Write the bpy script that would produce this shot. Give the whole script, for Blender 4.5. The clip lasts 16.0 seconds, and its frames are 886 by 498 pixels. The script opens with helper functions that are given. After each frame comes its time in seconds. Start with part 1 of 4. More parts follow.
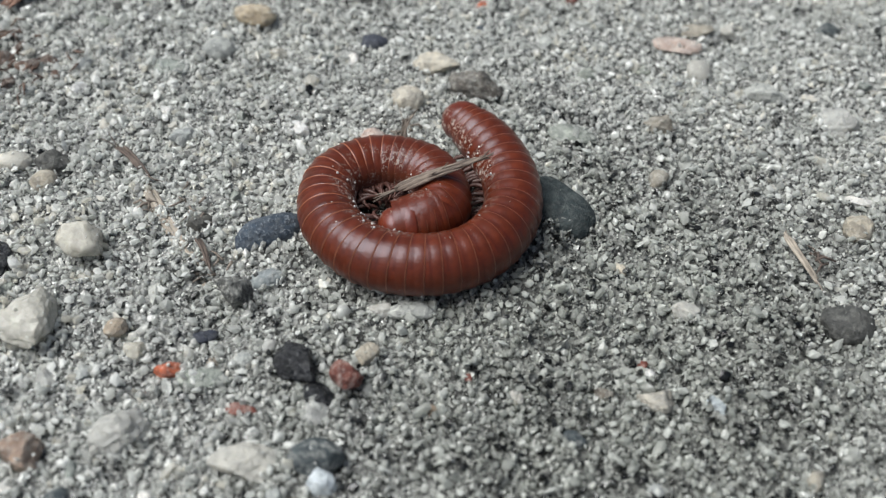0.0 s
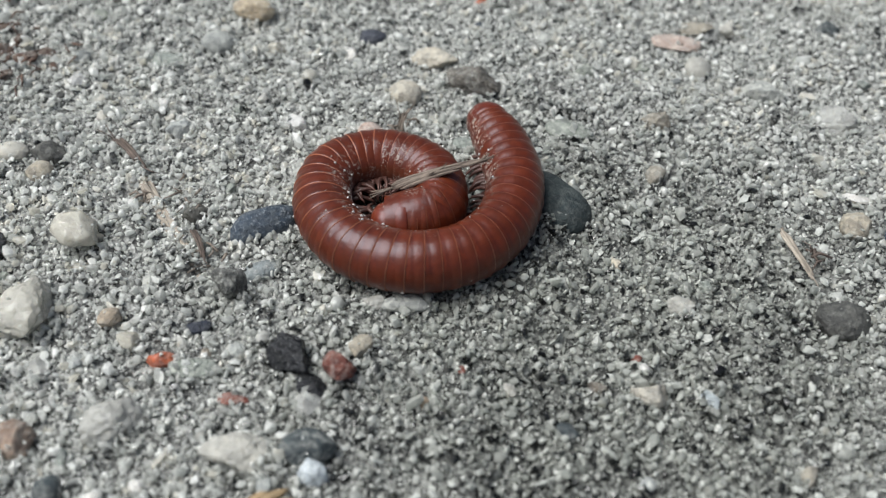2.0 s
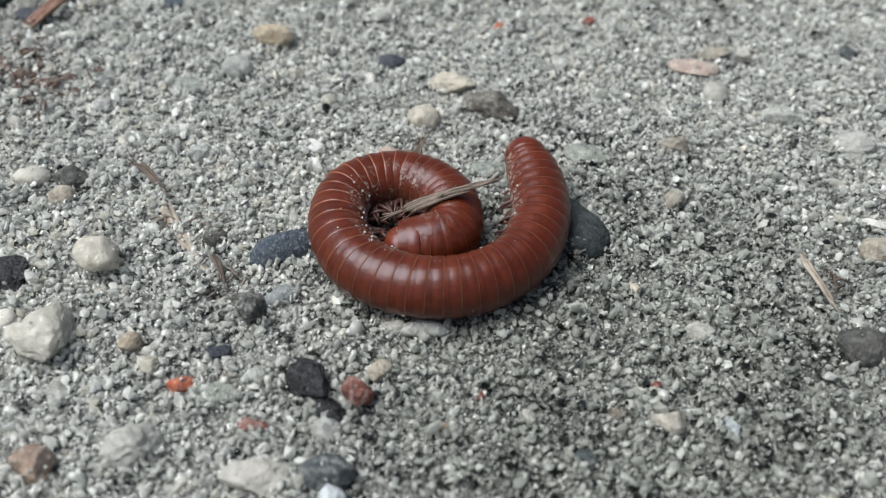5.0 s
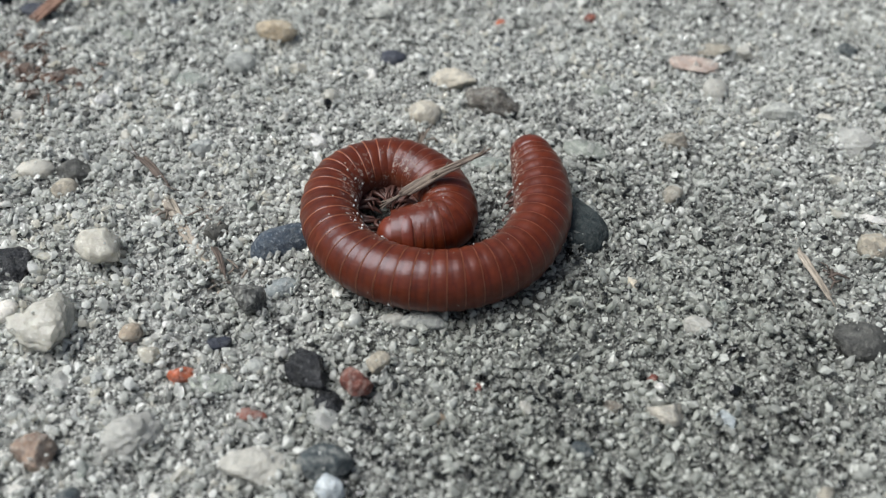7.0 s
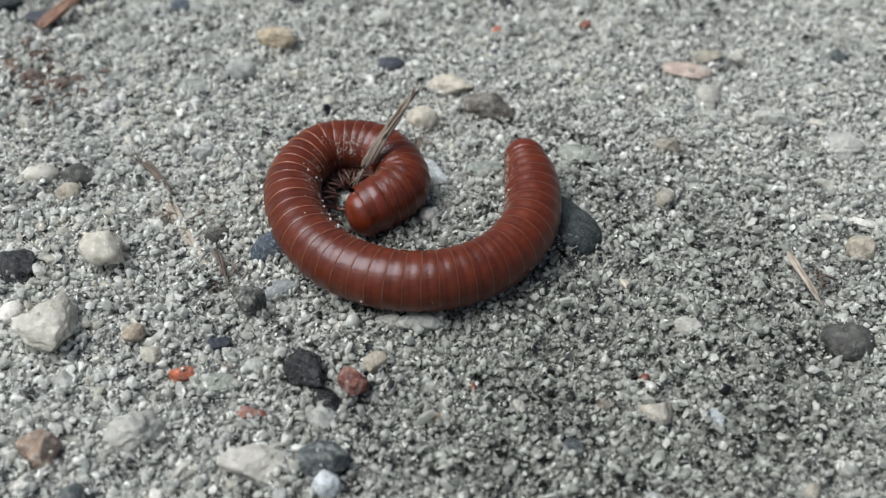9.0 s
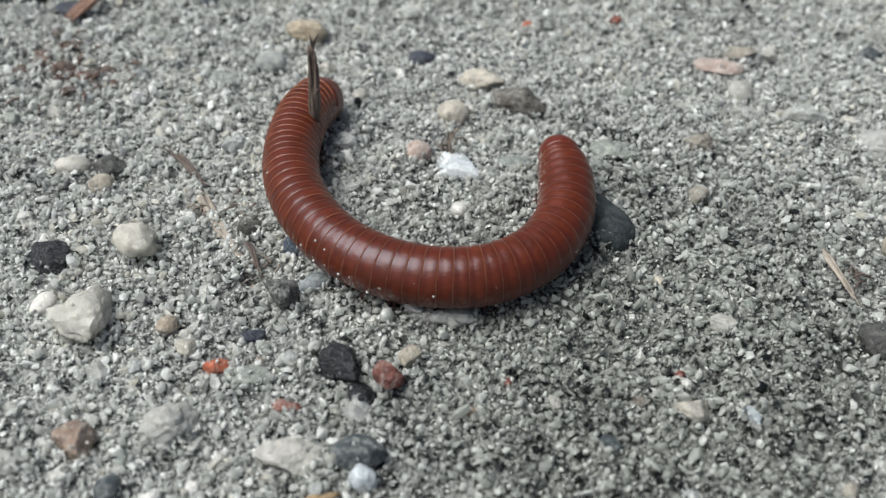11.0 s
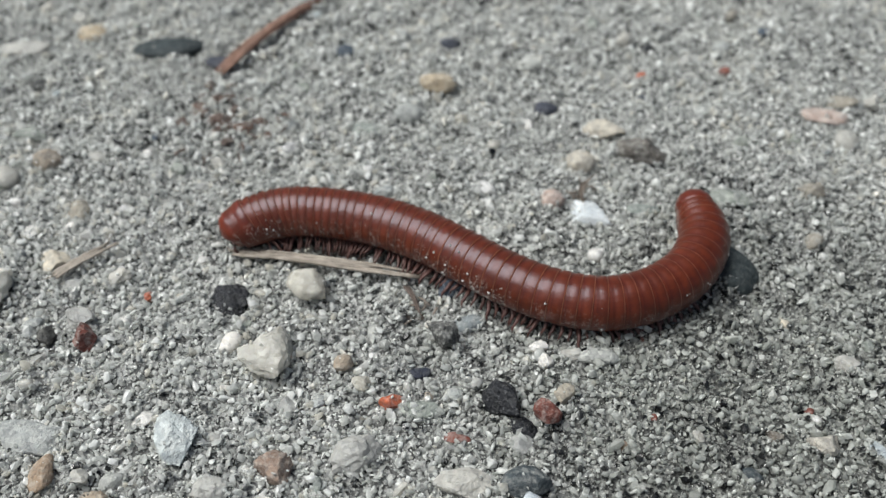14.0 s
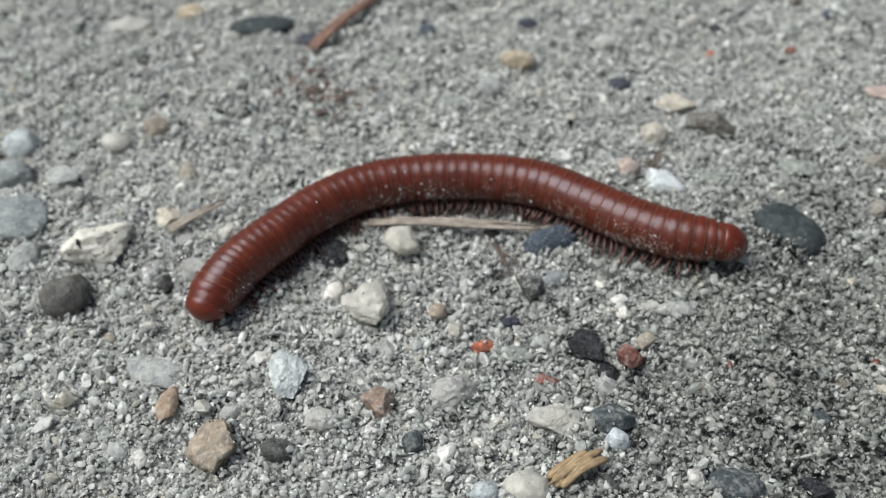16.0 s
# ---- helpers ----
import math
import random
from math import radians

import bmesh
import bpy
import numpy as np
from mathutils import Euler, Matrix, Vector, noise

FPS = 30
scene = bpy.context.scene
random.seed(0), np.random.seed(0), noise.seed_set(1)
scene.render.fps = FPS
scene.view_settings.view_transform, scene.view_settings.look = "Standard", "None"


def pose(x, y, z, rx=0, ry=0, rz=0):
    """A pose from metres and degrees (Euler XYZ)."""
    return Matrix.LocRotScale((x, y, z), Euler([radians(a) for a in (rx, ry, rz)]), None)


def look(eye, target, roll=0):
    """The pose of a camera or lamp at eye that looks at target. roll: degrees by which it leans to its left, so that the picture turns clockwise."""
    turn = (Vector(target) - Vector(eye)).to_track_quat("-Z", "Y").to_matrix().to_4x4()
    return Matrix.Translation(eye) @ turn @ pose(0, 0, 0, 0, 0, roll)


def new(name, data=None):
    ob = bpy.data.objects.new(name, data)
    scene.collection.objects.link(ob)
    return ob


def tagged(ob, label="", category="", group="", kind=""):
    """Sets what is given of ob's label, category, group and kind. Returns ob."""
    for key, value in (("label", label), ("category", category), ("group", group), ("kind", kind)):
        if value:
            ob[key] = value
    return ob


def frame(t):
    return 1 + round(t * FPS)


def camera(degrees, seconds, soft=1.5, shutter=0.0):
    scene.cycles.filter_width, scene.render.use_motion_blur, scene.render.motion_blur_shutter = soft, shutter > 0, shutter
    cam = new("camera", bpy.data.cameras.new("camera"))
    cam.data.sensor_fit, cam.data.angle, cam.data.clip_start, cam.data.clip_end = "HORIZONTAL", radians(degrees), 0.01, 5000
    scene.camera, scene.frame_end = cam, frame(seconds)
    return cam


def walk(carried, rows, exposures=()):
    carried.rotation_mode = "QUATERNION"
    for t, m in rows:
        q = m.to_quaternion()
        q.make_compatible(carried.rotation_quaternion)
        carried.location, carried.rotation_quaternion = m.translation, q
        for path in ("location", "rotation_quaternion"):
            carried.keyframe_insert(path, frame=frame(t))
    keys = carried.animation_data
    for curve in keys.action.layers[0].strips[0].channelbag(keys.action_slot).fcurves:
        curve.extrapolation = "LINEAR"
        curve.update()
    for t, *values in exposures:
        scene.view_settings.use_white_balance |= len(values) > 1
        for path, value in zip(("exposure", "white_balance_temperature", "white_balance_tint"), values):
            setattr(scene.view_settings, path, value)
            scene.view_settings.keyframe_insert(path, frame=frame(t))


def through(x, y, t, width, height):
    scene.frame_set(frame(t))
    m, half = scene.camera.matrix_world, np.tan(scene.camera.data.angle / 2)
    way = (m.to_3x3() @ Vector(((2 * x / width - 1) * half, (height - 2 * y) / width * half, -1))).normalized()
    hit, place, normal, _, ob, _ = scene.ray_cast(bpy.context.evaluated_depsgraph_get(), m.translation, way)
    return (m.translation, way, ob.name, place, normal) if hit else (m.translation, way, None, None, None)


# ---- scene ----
cam = camera(46.87, 16.0, 1.3)
PATH = [
    (0.0, look((0.00042, -0.05835, 0.06456), (0.00259, 0.00237, 0.00000), 2.58)),
    (0.5, look((0.00028, -0.05807, 0.06378), (0.00242, 0.00225, 0.00000), 2.84)),
    (1.0, look((0.00009, -0.05708, 0.06395), (0.00228, 0.00384, 0.00000), 2.84)),
    (1.5, look((0.00032, -0.05794, 0.06371), (0.00220, 0.00305, 0.00000), 2.77)),
    (2.0, look((0.00115, -0.05902, 0.06373), (0.00300, 0.00160, 0.00000), 2.83)),
    (2.5, look((0.00067, -0.05864, 0.06404), (0.00226, 0.00213, 0.00000), 2.63)),
    (3.0, look((0.00082, -0.05866, 0.06388), (0.00189, 0.00266, 0.00000), 2.28)),
    (3.5, look((0.00093, -0.05878, 0.06437), (0.00179, 0.00326, 0.00000), 2.27)),
    (4.0, look((0.00077, -0.05879, 0.06416), (0.00142, 0.00412, 0.00000), 2.08)),
    (6.3, look((0.00124, -0.05909, 0.06434), (0.00152, 0.00450, 0.00000), 2.07)),
    (6.5, look((0.00162, -0.05949, 0.06453), (0.00160, 0.00415, 0.00000), 1.92)),
    (7.0, look((0.00143, -0.05965, 0.06423), (0.00143, 0.00376, 0.00000), 1.90)),
    (7.5, look((0.00143, -0.05999, 0.06514), (0.00105, 0.00406, 0.00000), 1.73)),
    (8.0, look((0.00234, -0.05912, 0.06580), (0.00202, 0.00586, 0.00000), 1.69)),
    (8.5, look((0.00309, -0.05958, 0.06537), (0.00325, 0.00556, 0.00000), 1.93)),
    (9.0, look((0.00205, -0.06118, 0.06528), (0.00176, 0.00408, 0.00000), 1.69)),
    (9.2, look((0.00173, -0.06121, 0.06561), (0.00080, 0.00427, 0.00000), 1.41)),
    (11.3, look((-0.00107, -0.06110, 0.06489), (-0.00227, 0.00297, 0.00000), 1.82)),
    (11.5, look((-0.00437, -0.06268, 0.06604), (-0.00610, 0.00117, 0.00000), 1.57)),
    (12.0, look((-0.01040, -0.06186, 0.06962), (-0.01367, 0.00719, 0.00000), 0.80)),
    (12.5, look((-0.00962, -0.06478, 0.07019), (-0.01317, 0.00515, 0.00000), 0.66)),
    (13.0, look((-0.01242, -0.06729, 0.07193), (-0.01688, 0.00422, 0.00000), 0.63)),
    (13.5, look((-0.00958, -0.06531, 0.07226), (-0.01402, 0.00619, 0.00000), 0.14)),
    (14.0, look((-0.01039, -0.06523, 0.07424), (-0.01531, 0.00841, 0.00000), -0.19)),
    (14.5, look((-0.01061, -0.06678, 0.07490), (-0.01571, 0.00719, 0.00000), -0.16)),
    (15.0, look((-0.01256, -0.06984, 0.07483), (-0.01875, 0.00389, 0.00000), -0.42)),
    (15.5, look((-0.01231, -0.07239, 0.07410), (-0.01861, -0.00009, 0.00000), -0.15)),
    (16.0, look((-0.01517, -0.07378, 0.07677), (-0.02389, 0.00185, 0.00000), -1.38)),
]
walk(cam, PATH, [(0.0, 0.42, 6310, 8.0), (9.2, 0.42, 6310, 8.0), (14.0, 0.33, 6310, 8.0), (16.0, 0.32, 6310, 8.0)])
cam.data.dof.use_dof = True
cam.data.dof.focus_distance = 0.089
cam.data.dof.aperture_fstop = 31.0

# ---- light: soft daylight under open, hazy sky ----
world = bpy.data.worlds.new("daylight")
scene.world = world
world.use_nodes = True
wn, wl = world.node_tree.nodes, world.node_tree.links
sky = wn.new("ShaderNodeTexSky")
sky.sky_type = "NISHITA"
sky.sun_disc = False
sky.sun_elevation = radians(58)
sky.sun_rotation = radians(245)
sky.dust_density = 4.0
sky.air_density = 1.0
haze = wn.new("ShaderNodeHueSaturation")
haze.inputs["Saturation"].default_value = 0.8
wl.new(sky.outputs["Color"], haze.inputs["Color"])
wl.new(haze.outputs["Color"], wn["Background"].inputs["Color"])
wn["Background"].inputs["Strength"].default_value = 0.055
sun = new("sun", bpy.data.lights.new("sun", "SUN"))
sun.data.energy = 3.6
sun.data.angle = radians(46)
sun.data.color = (1.0, 0.985, 0.955)
sun.matrix_world = look((-0.55, 0.06, 1.0), (0, 0, 0))

MM = 0.001


# ---- materials ----
def material(name):
    m = bpy.data.materials.new(name)
    m.use_nodes = True
    n, l = m.node_tree.nodes, m.node_tree.links
    return m, n, l, n["Principled BSDF"]


def node(n, kind, **values):
    made = n.new(kind)
    for key, value in values.items():
        made.inputs[key].default_value = value
    return made


def noise_tex(n, l, coord, scale, detail=3.0, rough=0.6):
    t = node(n, "ShaderNodeTexNoise", Scale=scale, Detail=detail, Roughness=rough)
    l.new(coord, t.inputs["Vector"])
    return t.outputs["Fac"]


def ramp(n, l, fac, stops, mode="LINEAR"):
    r = n.new("ShaderNodeValToRGB")
    r.color_ramp.interpolation = mode
    e = r.color_ramp.elements
    while len(e) < len(stops):
        e.new(0.5)
    for k, (p, c) in enumerate(stops):
        e[k].position = p
        e[k].color = (*c, 1)
    l.new(fac, r.inputs["Fac"])
    return r.outputs["Color"]


def mixed(n, l, fac, a, b, how="MIX"):
    x = n.new("ShaderNodeMix")
    x.data_type, x.blend_type = "RGBA", how
    for value, socket in ((fac, 0), (a, 6), (b, 7)):
        if isinstance(value, (int, float)):
            x.inputs[socket].default_value = value
        elif isinstance(value, tuple):
            x.inputs[socket].default_value = (*value, 1)
        else:
            l.new(value, x.inputs[socket])
    return x.outputs[2]


def sums(n, l, op, a, b):
    x = n.new("ShaderNodeMath")
    x.operation = op
    for k, v in enumerate((a, b)):
        if isinstance(v, (int, float)):
            x.inputs[k].default_value = v
        else:
            l.new(v, x.inputs[k])
    return x.outputs[0]


def bumped(n, l, bsdf, fac, strength, distance):
    b = node(n, "ShaderNodeBump", Strength=strength, Distance=distance)
    l.new(fac, b.inputs["Height"])
    l.new(b.outputs["Normal"], bsdf.inputs["Normal"])


def own_coords(n, l):
    """Object coordinates, shifted by a different amount for each object, so that no two show the same pattern."""
    co = n.new("ShaderNodeTexCoord").outputs["Object"]
    shift = n.new("ShaderNodeVectorMath")
    shift.operation = "MULTIPLY_ADD"
    l.new(n.new("ShaderNodeObjectInfo").outputs["Random"], shift.inputs[0])
    shift.inputs[1].default_value = (0.31, 0.17, 0.23)
    l.new(co, shift.inputs[2])
    return shift.outputs["Vector"]


def stone(name, dark, light, fleck=(0.5, 0.5, 0.48), flecks=0.25, rough=0.55, through=0.0, dusty=0.3, inclusions=0.0):
    """Rock with a two-scale mottle, mineral flecks and a dusting of fine sand."""
    m, n, l, b = material(name)
    co = own_coords(n, l)
    info = n.new("ShaderNodeObjectInfo").outputs["Random"]
    big = noise_tex(n, l, co, 420, 4, 0.62)
    fine = noise_tex(n, l, co, 3600, 3, 0.7)
    base = ramp(n, l, big, [(0.3, dark), (0.7, light)])
    tint = ramp(n, l, info, [(0.0, (0.82, 0.83, 0.85)), (1.0, (1.12, 1.08, 1.02))])
    base = mixed(n, l, 1.0, base, tint, "MULTIPLY")
    spot = ramp(n, l, fine, [(0.60 - 0.1 * flecks, (0, 0, 0)), (0.72, (1, 1, 1))])
    base = mixed(n, l, sums(n, l, "MULTIPLY", spot, 0.15 + flecks), base, fleck)
    dust = ramp(n, l, noise_tex(n, l, co, 1500, 4, 0.7), [(0.46, (0, 0, 0)), (0.62, (1, 1, 1))])
    base = mixed(n, l, sums(n, l, "MULTIPLY", dust, dusty), base, (0.50, 0.505, 0.47))
    if inclusions:
        dark_spots = ramp(n, l, noise_tex(n, l, co, 1050, 2, 0.5), [(0.66, (0, 0, 0)), (0.69, (1, 1, 1))])
        base = mixed(n, l, sums(n, l, "MULTIPLY", dark_spots, inclusions), base, (0.02, 0.02, 0.022))
    cells = node(n, "ShaderNodeTexVoronoi", Scale=2300)
    l.new(co, cells.inputs["Vector"])
    shade = n.new("ShaderNodeRGBToBW")
    l.new(cells.outputs["Color"], shade.inputs[0])
    base = mixed(n, l, 0.35 if through else 0.8, base, ramp(n, l, shade.outputs[0], [(0.15, (0.66, 0.66, 0.67)), (0.85, (1.22, 1.21, 1.18))]), "MULTIPLY")
    l.new(base, b.inputs["Base Color"])
    l.new(ramp(n, l, shade.outputs[0], [(0.2, (rough * 0.7,) * 3), (0.8, (min(1.0, rough * 1.3),) * 3)]), b.inputs["Roughness"])
    if through:
        b.inputs["Transmission Weight"].default_value = through
        b.inputs["Subsurface Weight"].default_value = 0.4
        b.inputs["Subsurface Radius"].default_value = (1.0, 0.95, 0.85)
        b.inputs["Subsurface Scale"].default_value = 0.0012
        b.inputs["IOR"].default_value = 1.45
    else:
        b.inputs["Specular IOR Level"].default_value = 0.28
    bumped(n, l, b, sums(n, l, "ADD", sums(n, l, "MULTIPLY", big, 0.6), fine), 0.4 if through else 0.8, 0.0003)
    return m


STONES = {
    "quartz": stone("quartz", (0.52, 0.51, 0.45), (0.78, 0.77, 0.70), (0.50, 0.38, 0.25), 0.1, 0.14, 0.4, 0.02),
    "milk": stone("milky_quartz", (0.48, 0.48, 0.465), (0.72, 0.72, 0.70), (0.5, 0.49, 0.46), 0.05, 0.3, 0.1, 0.1),
    "milkblue": stone("bluish_quartz", (0.56, 0.61, 0.63), (0.76, 0.80, 0.81), (0.48, 0.52, 0.54), 0.02, 0.25, 0.15, 0.08),
    "pale": stone("pale_grey_stone", (0.25, 0.25, 0.235), (0.49, 0.49, 0.46), (0.2, 0.2, 0.19), 0.2, 0.5, 0.08),
    "paleblue": stone("pale_blue_stone", (0.27, 0.32, 0.345), (0.46, 0.51, 0.535), (0.3, 0.33, 0.36), 0.1, 0.45),
    "cream": stone("cream_stone", (0.38, 0.35, 0.29), (0.54, 0.51, 0.44), (0.3, 0.26, 0.2), 0.2, 0.6),
    "grey": stone("grey_stone", (0.24, 0.26, 0.26), (0.42, 0.44, 0.43), (0.5, 0.5, 0.48), 0.2),
    "greygreen": stone("grey_green_stone", (0.15, 0.17, 0.155), (0.31, 0.34, 0.31), (0.45, 0.46, 0.42), 0.3),
    "greybrown": stone("grey_brown_stone", (0.17, 0.155, 0.13), (0.36, 0.34, 0.29), (0.46, 0.44, 0.4), 0.3),
    "slate": stone("blue_slate", (0.03, 0.044, 0.064), (0.066, 0.088, 0.12), (0.38, 0.42, 0.45), 0.55, 0.6, 0.0, 0.1),
    "slategrey": stone("grey_slate", (0.030, 0.040, 0.046), (0.075, 0.092, 0.10), (0.40, 0.42, 0.42), 0.1, 0.6, 0.0, 0.3),
    "paleslate": stone("pale_slate", (0.17, 0.195, 0.20), (0.29, 0.32, 0.325), (0.45, 0.46, 0.45), 0.1, 0.5),
    "slategreen": stone("green_slate", (0.015, 0.023, 0.026), (0.040, 0.054, 0.059), (0.35, 0.36, 0.34), 0.03, 0.58, 0.0, 0.07),
    "charcoal": stone("charcoal_stone", (0.035, 0.037, 0.036), (0.10, 0.10, 0.094), (0.4, 0.4, 0.38), 0.1, 0.55, 0.0, 0.1),
    "granite": stone("dark_flecked_granite", (0.02, 0.021, 0.022), (0.10, 0.105, 0.105), (0.55, 0.56, 0.54), 0.5, 0.5, 0.0, 0.5),
    "basalt": stone("black_stone", (0.005, 0.006, 0.008), (0.024, 0.026, 0.032), (0.45, 0.46, 0.47), 0.12, 0.26, 0.0, 0.03),
    "navy": stone("navy_stone", (0.022, 0.027, 0.042), (0.062, 0.070, 0.095), (0.3, 0.31, 0.33), 0.0, 0.5, 0.0, 0.08),
    "brown": stone("brown_grey_stone", (0.055, 0.048, 0.042), (0.16, 0.145, 0.125), (0.46, 0.44, 0.4), 0.35, 0.65),
    "rust": stone("rusty_stone", (0.15, 0.095, 0.07), (0.38, 0.31, 0.26), (0.46, 0.43, 0.38), 0.3, 0.6),
    "tan": stone("tan_stone", (0.21, 0.17, 0.13), (0.38, 0.33, 0.265), (0.5, 0.47, 0.4), 0.25, 0.65),
    "orangetan": stone("orange_tan_stone", (0.30, 0.215, 0.145), (0.44, 0.35, 0.26), (0.5, 0.45, 0.38), 0.15, 0.6),
    "ochre": stone("ochre_stone", (0.34, 0.275, 0.19), (0.48, 0.42, 0.32), (0.5, 0.47, 0.4), 0.2, 0.6),
    "pink": stone("pink_stone", (0.38, 0.28, 0.235), (0.54, 0.46, 0.41), (0.5, 0.47, 0.44), 0.2, 0.6),
    "orange": stone("orange_brick", (0.32, 0.072, 0.032), (0.47, 0.145, 0.075), (0.5, 0.3, 0.2), 0.1, 0.85),
    "brick": stone("red_brick", (0.095, 0.028, 0.022), (0.20, 0.075, 0.058), (0.4, 0.36, 0.32), 0.15, 0.85),
    "humus": stone("brown_soil", (0.05, 0.032, 0.026), (0.15, 0.10, 0.08), (0.4, 0.36, 0.3), 0.25, 0.85),
    "speckled": stone("speckled_stone", (0.62, 0.61, 0.55), (0.76, 0.75, 0.70), (0.25, 0.24, 0.22), 0.1, 0.4, 0.1, 0.2, 1.0),
}


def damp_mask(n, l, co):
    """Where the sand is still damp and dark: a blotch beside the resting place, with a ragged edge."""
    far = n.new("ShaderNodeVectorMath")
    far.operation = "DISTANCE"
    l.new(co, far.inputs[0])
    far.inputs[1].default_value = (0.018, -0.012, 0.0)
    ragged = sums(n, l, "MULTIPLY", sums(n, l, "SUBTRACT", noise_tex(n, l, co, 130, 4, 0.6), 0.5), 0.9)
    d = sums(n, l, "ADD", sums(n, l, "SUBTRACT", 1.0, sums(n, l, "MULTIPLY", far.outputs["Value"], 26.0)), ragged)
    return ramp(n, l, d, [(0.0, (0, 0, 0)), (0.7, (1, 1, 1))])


def grain_material(name, pale):
    """Sand grains: milky and clear quartz, some greys, scattered dark minerals and a few rusty ones."""
    m, n, l, b = material(name)
    lot = n.new("ShaderNodeNewGeometry").outputs["Random Per Island"]
    co = n.new("ShaderNodeTexCoord").outputs["Object"]
    patch = noise_tex(n, l, co, 75, 4, 0.65)
    clump = noise_tex(n, l, co, 420, 3, 0.6)
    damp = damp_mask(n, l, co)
    pick = sums(n, l, "ADD", sums(n, l, "MULTIPLY", lot, 0.75), sums(n, l, "MULTIPLY", sums(n, l, "SUBTRACT", patch, 0.5), 1.05))
    pick = sums(n, l, "ADD", sums(n, l, "ADD", pick, 0.2 + pale), sums(n, l, "MULTIPLY", sums(n, l, "SUBTRACT", clump, 0.5), 1.15))
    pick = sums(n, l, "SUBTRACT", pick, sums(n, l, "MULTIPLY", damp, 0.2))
    col = ramp(n, l, pick, [
        (0.0, (0.014, 0.015, 0.015)), (0.10, (0.035, 0.037, 0.036)), (0.15, (0.16, 0.163, 0.156)), (0.20, (0.46, 0.466, 0.444)),
        (0.34, (0.73, 0.742, 0.712)), (0.60, (0.83, 0.84, 0.81)), (0.94, (0.88, 0.885, 0.86)), (1.0, (0.86, 0.84, 0.77))])
    fine = noise_tex(n, l, co, 5200, 3, 0.7)
    veins = noise_tex(n, l, co, 2700, 4, 0.7)
    col = mixed(n, l, 0.5, col, ramp(n, l, veins, [(0.3, (0.6, 0.6, 0.61)), (0.5, (0.97, 0.97, 0.97)), (0.7, (1.08, 1.08, 1.06))]), "MULTIPLY")
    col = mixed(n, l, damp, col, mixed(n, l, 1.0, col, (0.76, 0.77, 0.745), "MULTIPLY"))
    l.new(col, b.inputs["Base Color"])
    l.new(ramp(n, l, fine, [(0.3, (0.04, 0.04, 0.04)), (0.75, (0.17, 0.17, 0.17))]), b.inputs["Roughness"])
    # most of the grains are clear quartz
    clear = ramp(n, l, sums(n, l, "FRACT", sums(n, l, "MULTIPLY", lot, 37.0), 0.0), [(0.25, (0, 0, 0)), (0.35, (0.5, 0.5, 0.5))])
    l.new(clear, b.inputs["Transmission Weight"])
    b.inputs["IOR"].default_value = 1.5
    bumped(n, l, b, sums(n, l, "ADD", fine, veins), 0.3, 0.00012)
    glow = n.new("ShaderNodeBsdfTranslucent")
    l.new(col, glow.inputs["Color"])
    mix = n.new("ShaderNodeMixShader")
    l.new(ramp(n, l, pick, [(0.2, (0, 0, 0)), (0.4, (0.45, 0.45, 0.45))]), mix.inputs[0])
    l.new(b.outputs[0], mix.inputs[1])
    l.new(glow.outputs[0], mix.inputs[2])
    l.new(mix.outputs[0], n["Material Output"].inputs["Surface"])
    return m


def ground_material():
    m, n, l, b = material("fine_sand")
    co = n.new("ShaderNodeTexCoord").outputs["Object"]
    v = node(n, "ShaderNodeTexVoronoi", Scale=2600)
    l.new(co, v.inputs["Vector"])
    grey = n.new("ShaderNodeRGBToBW")
    l.new(v.outputs["Color"], grey.inputs[0])
    col = ramp(n, l, grey.outputs[0], [(0.1, (0.02, 0.02, 0.02)), (0.4, (0.12, 0.122, 0.117)), (0.62, (0.28, 0.284, 0.272)), (0.9, (0.52, 0.525, 0.505))])
    big = noise_tex(n, l, co, 60, 4)
    col = mixed(n, l, 1.0, col, ramp(n, l, big, [(0.3, (0.7, 0.7, 0.7)), (0.7, (1.05, 1.05, 1.03))]), "MULTIPLY")
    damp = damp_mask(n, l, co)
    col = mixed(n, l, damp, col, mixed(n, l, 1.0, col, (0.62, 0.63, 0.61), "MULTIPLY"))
    l.new(col, b.inputs["Base Color"])
    b.inputs["Roughness"].default_value = 0.8
    bumped(n, l, b, v.outputs["Distance"], 0.8, 0.0004)
    return m


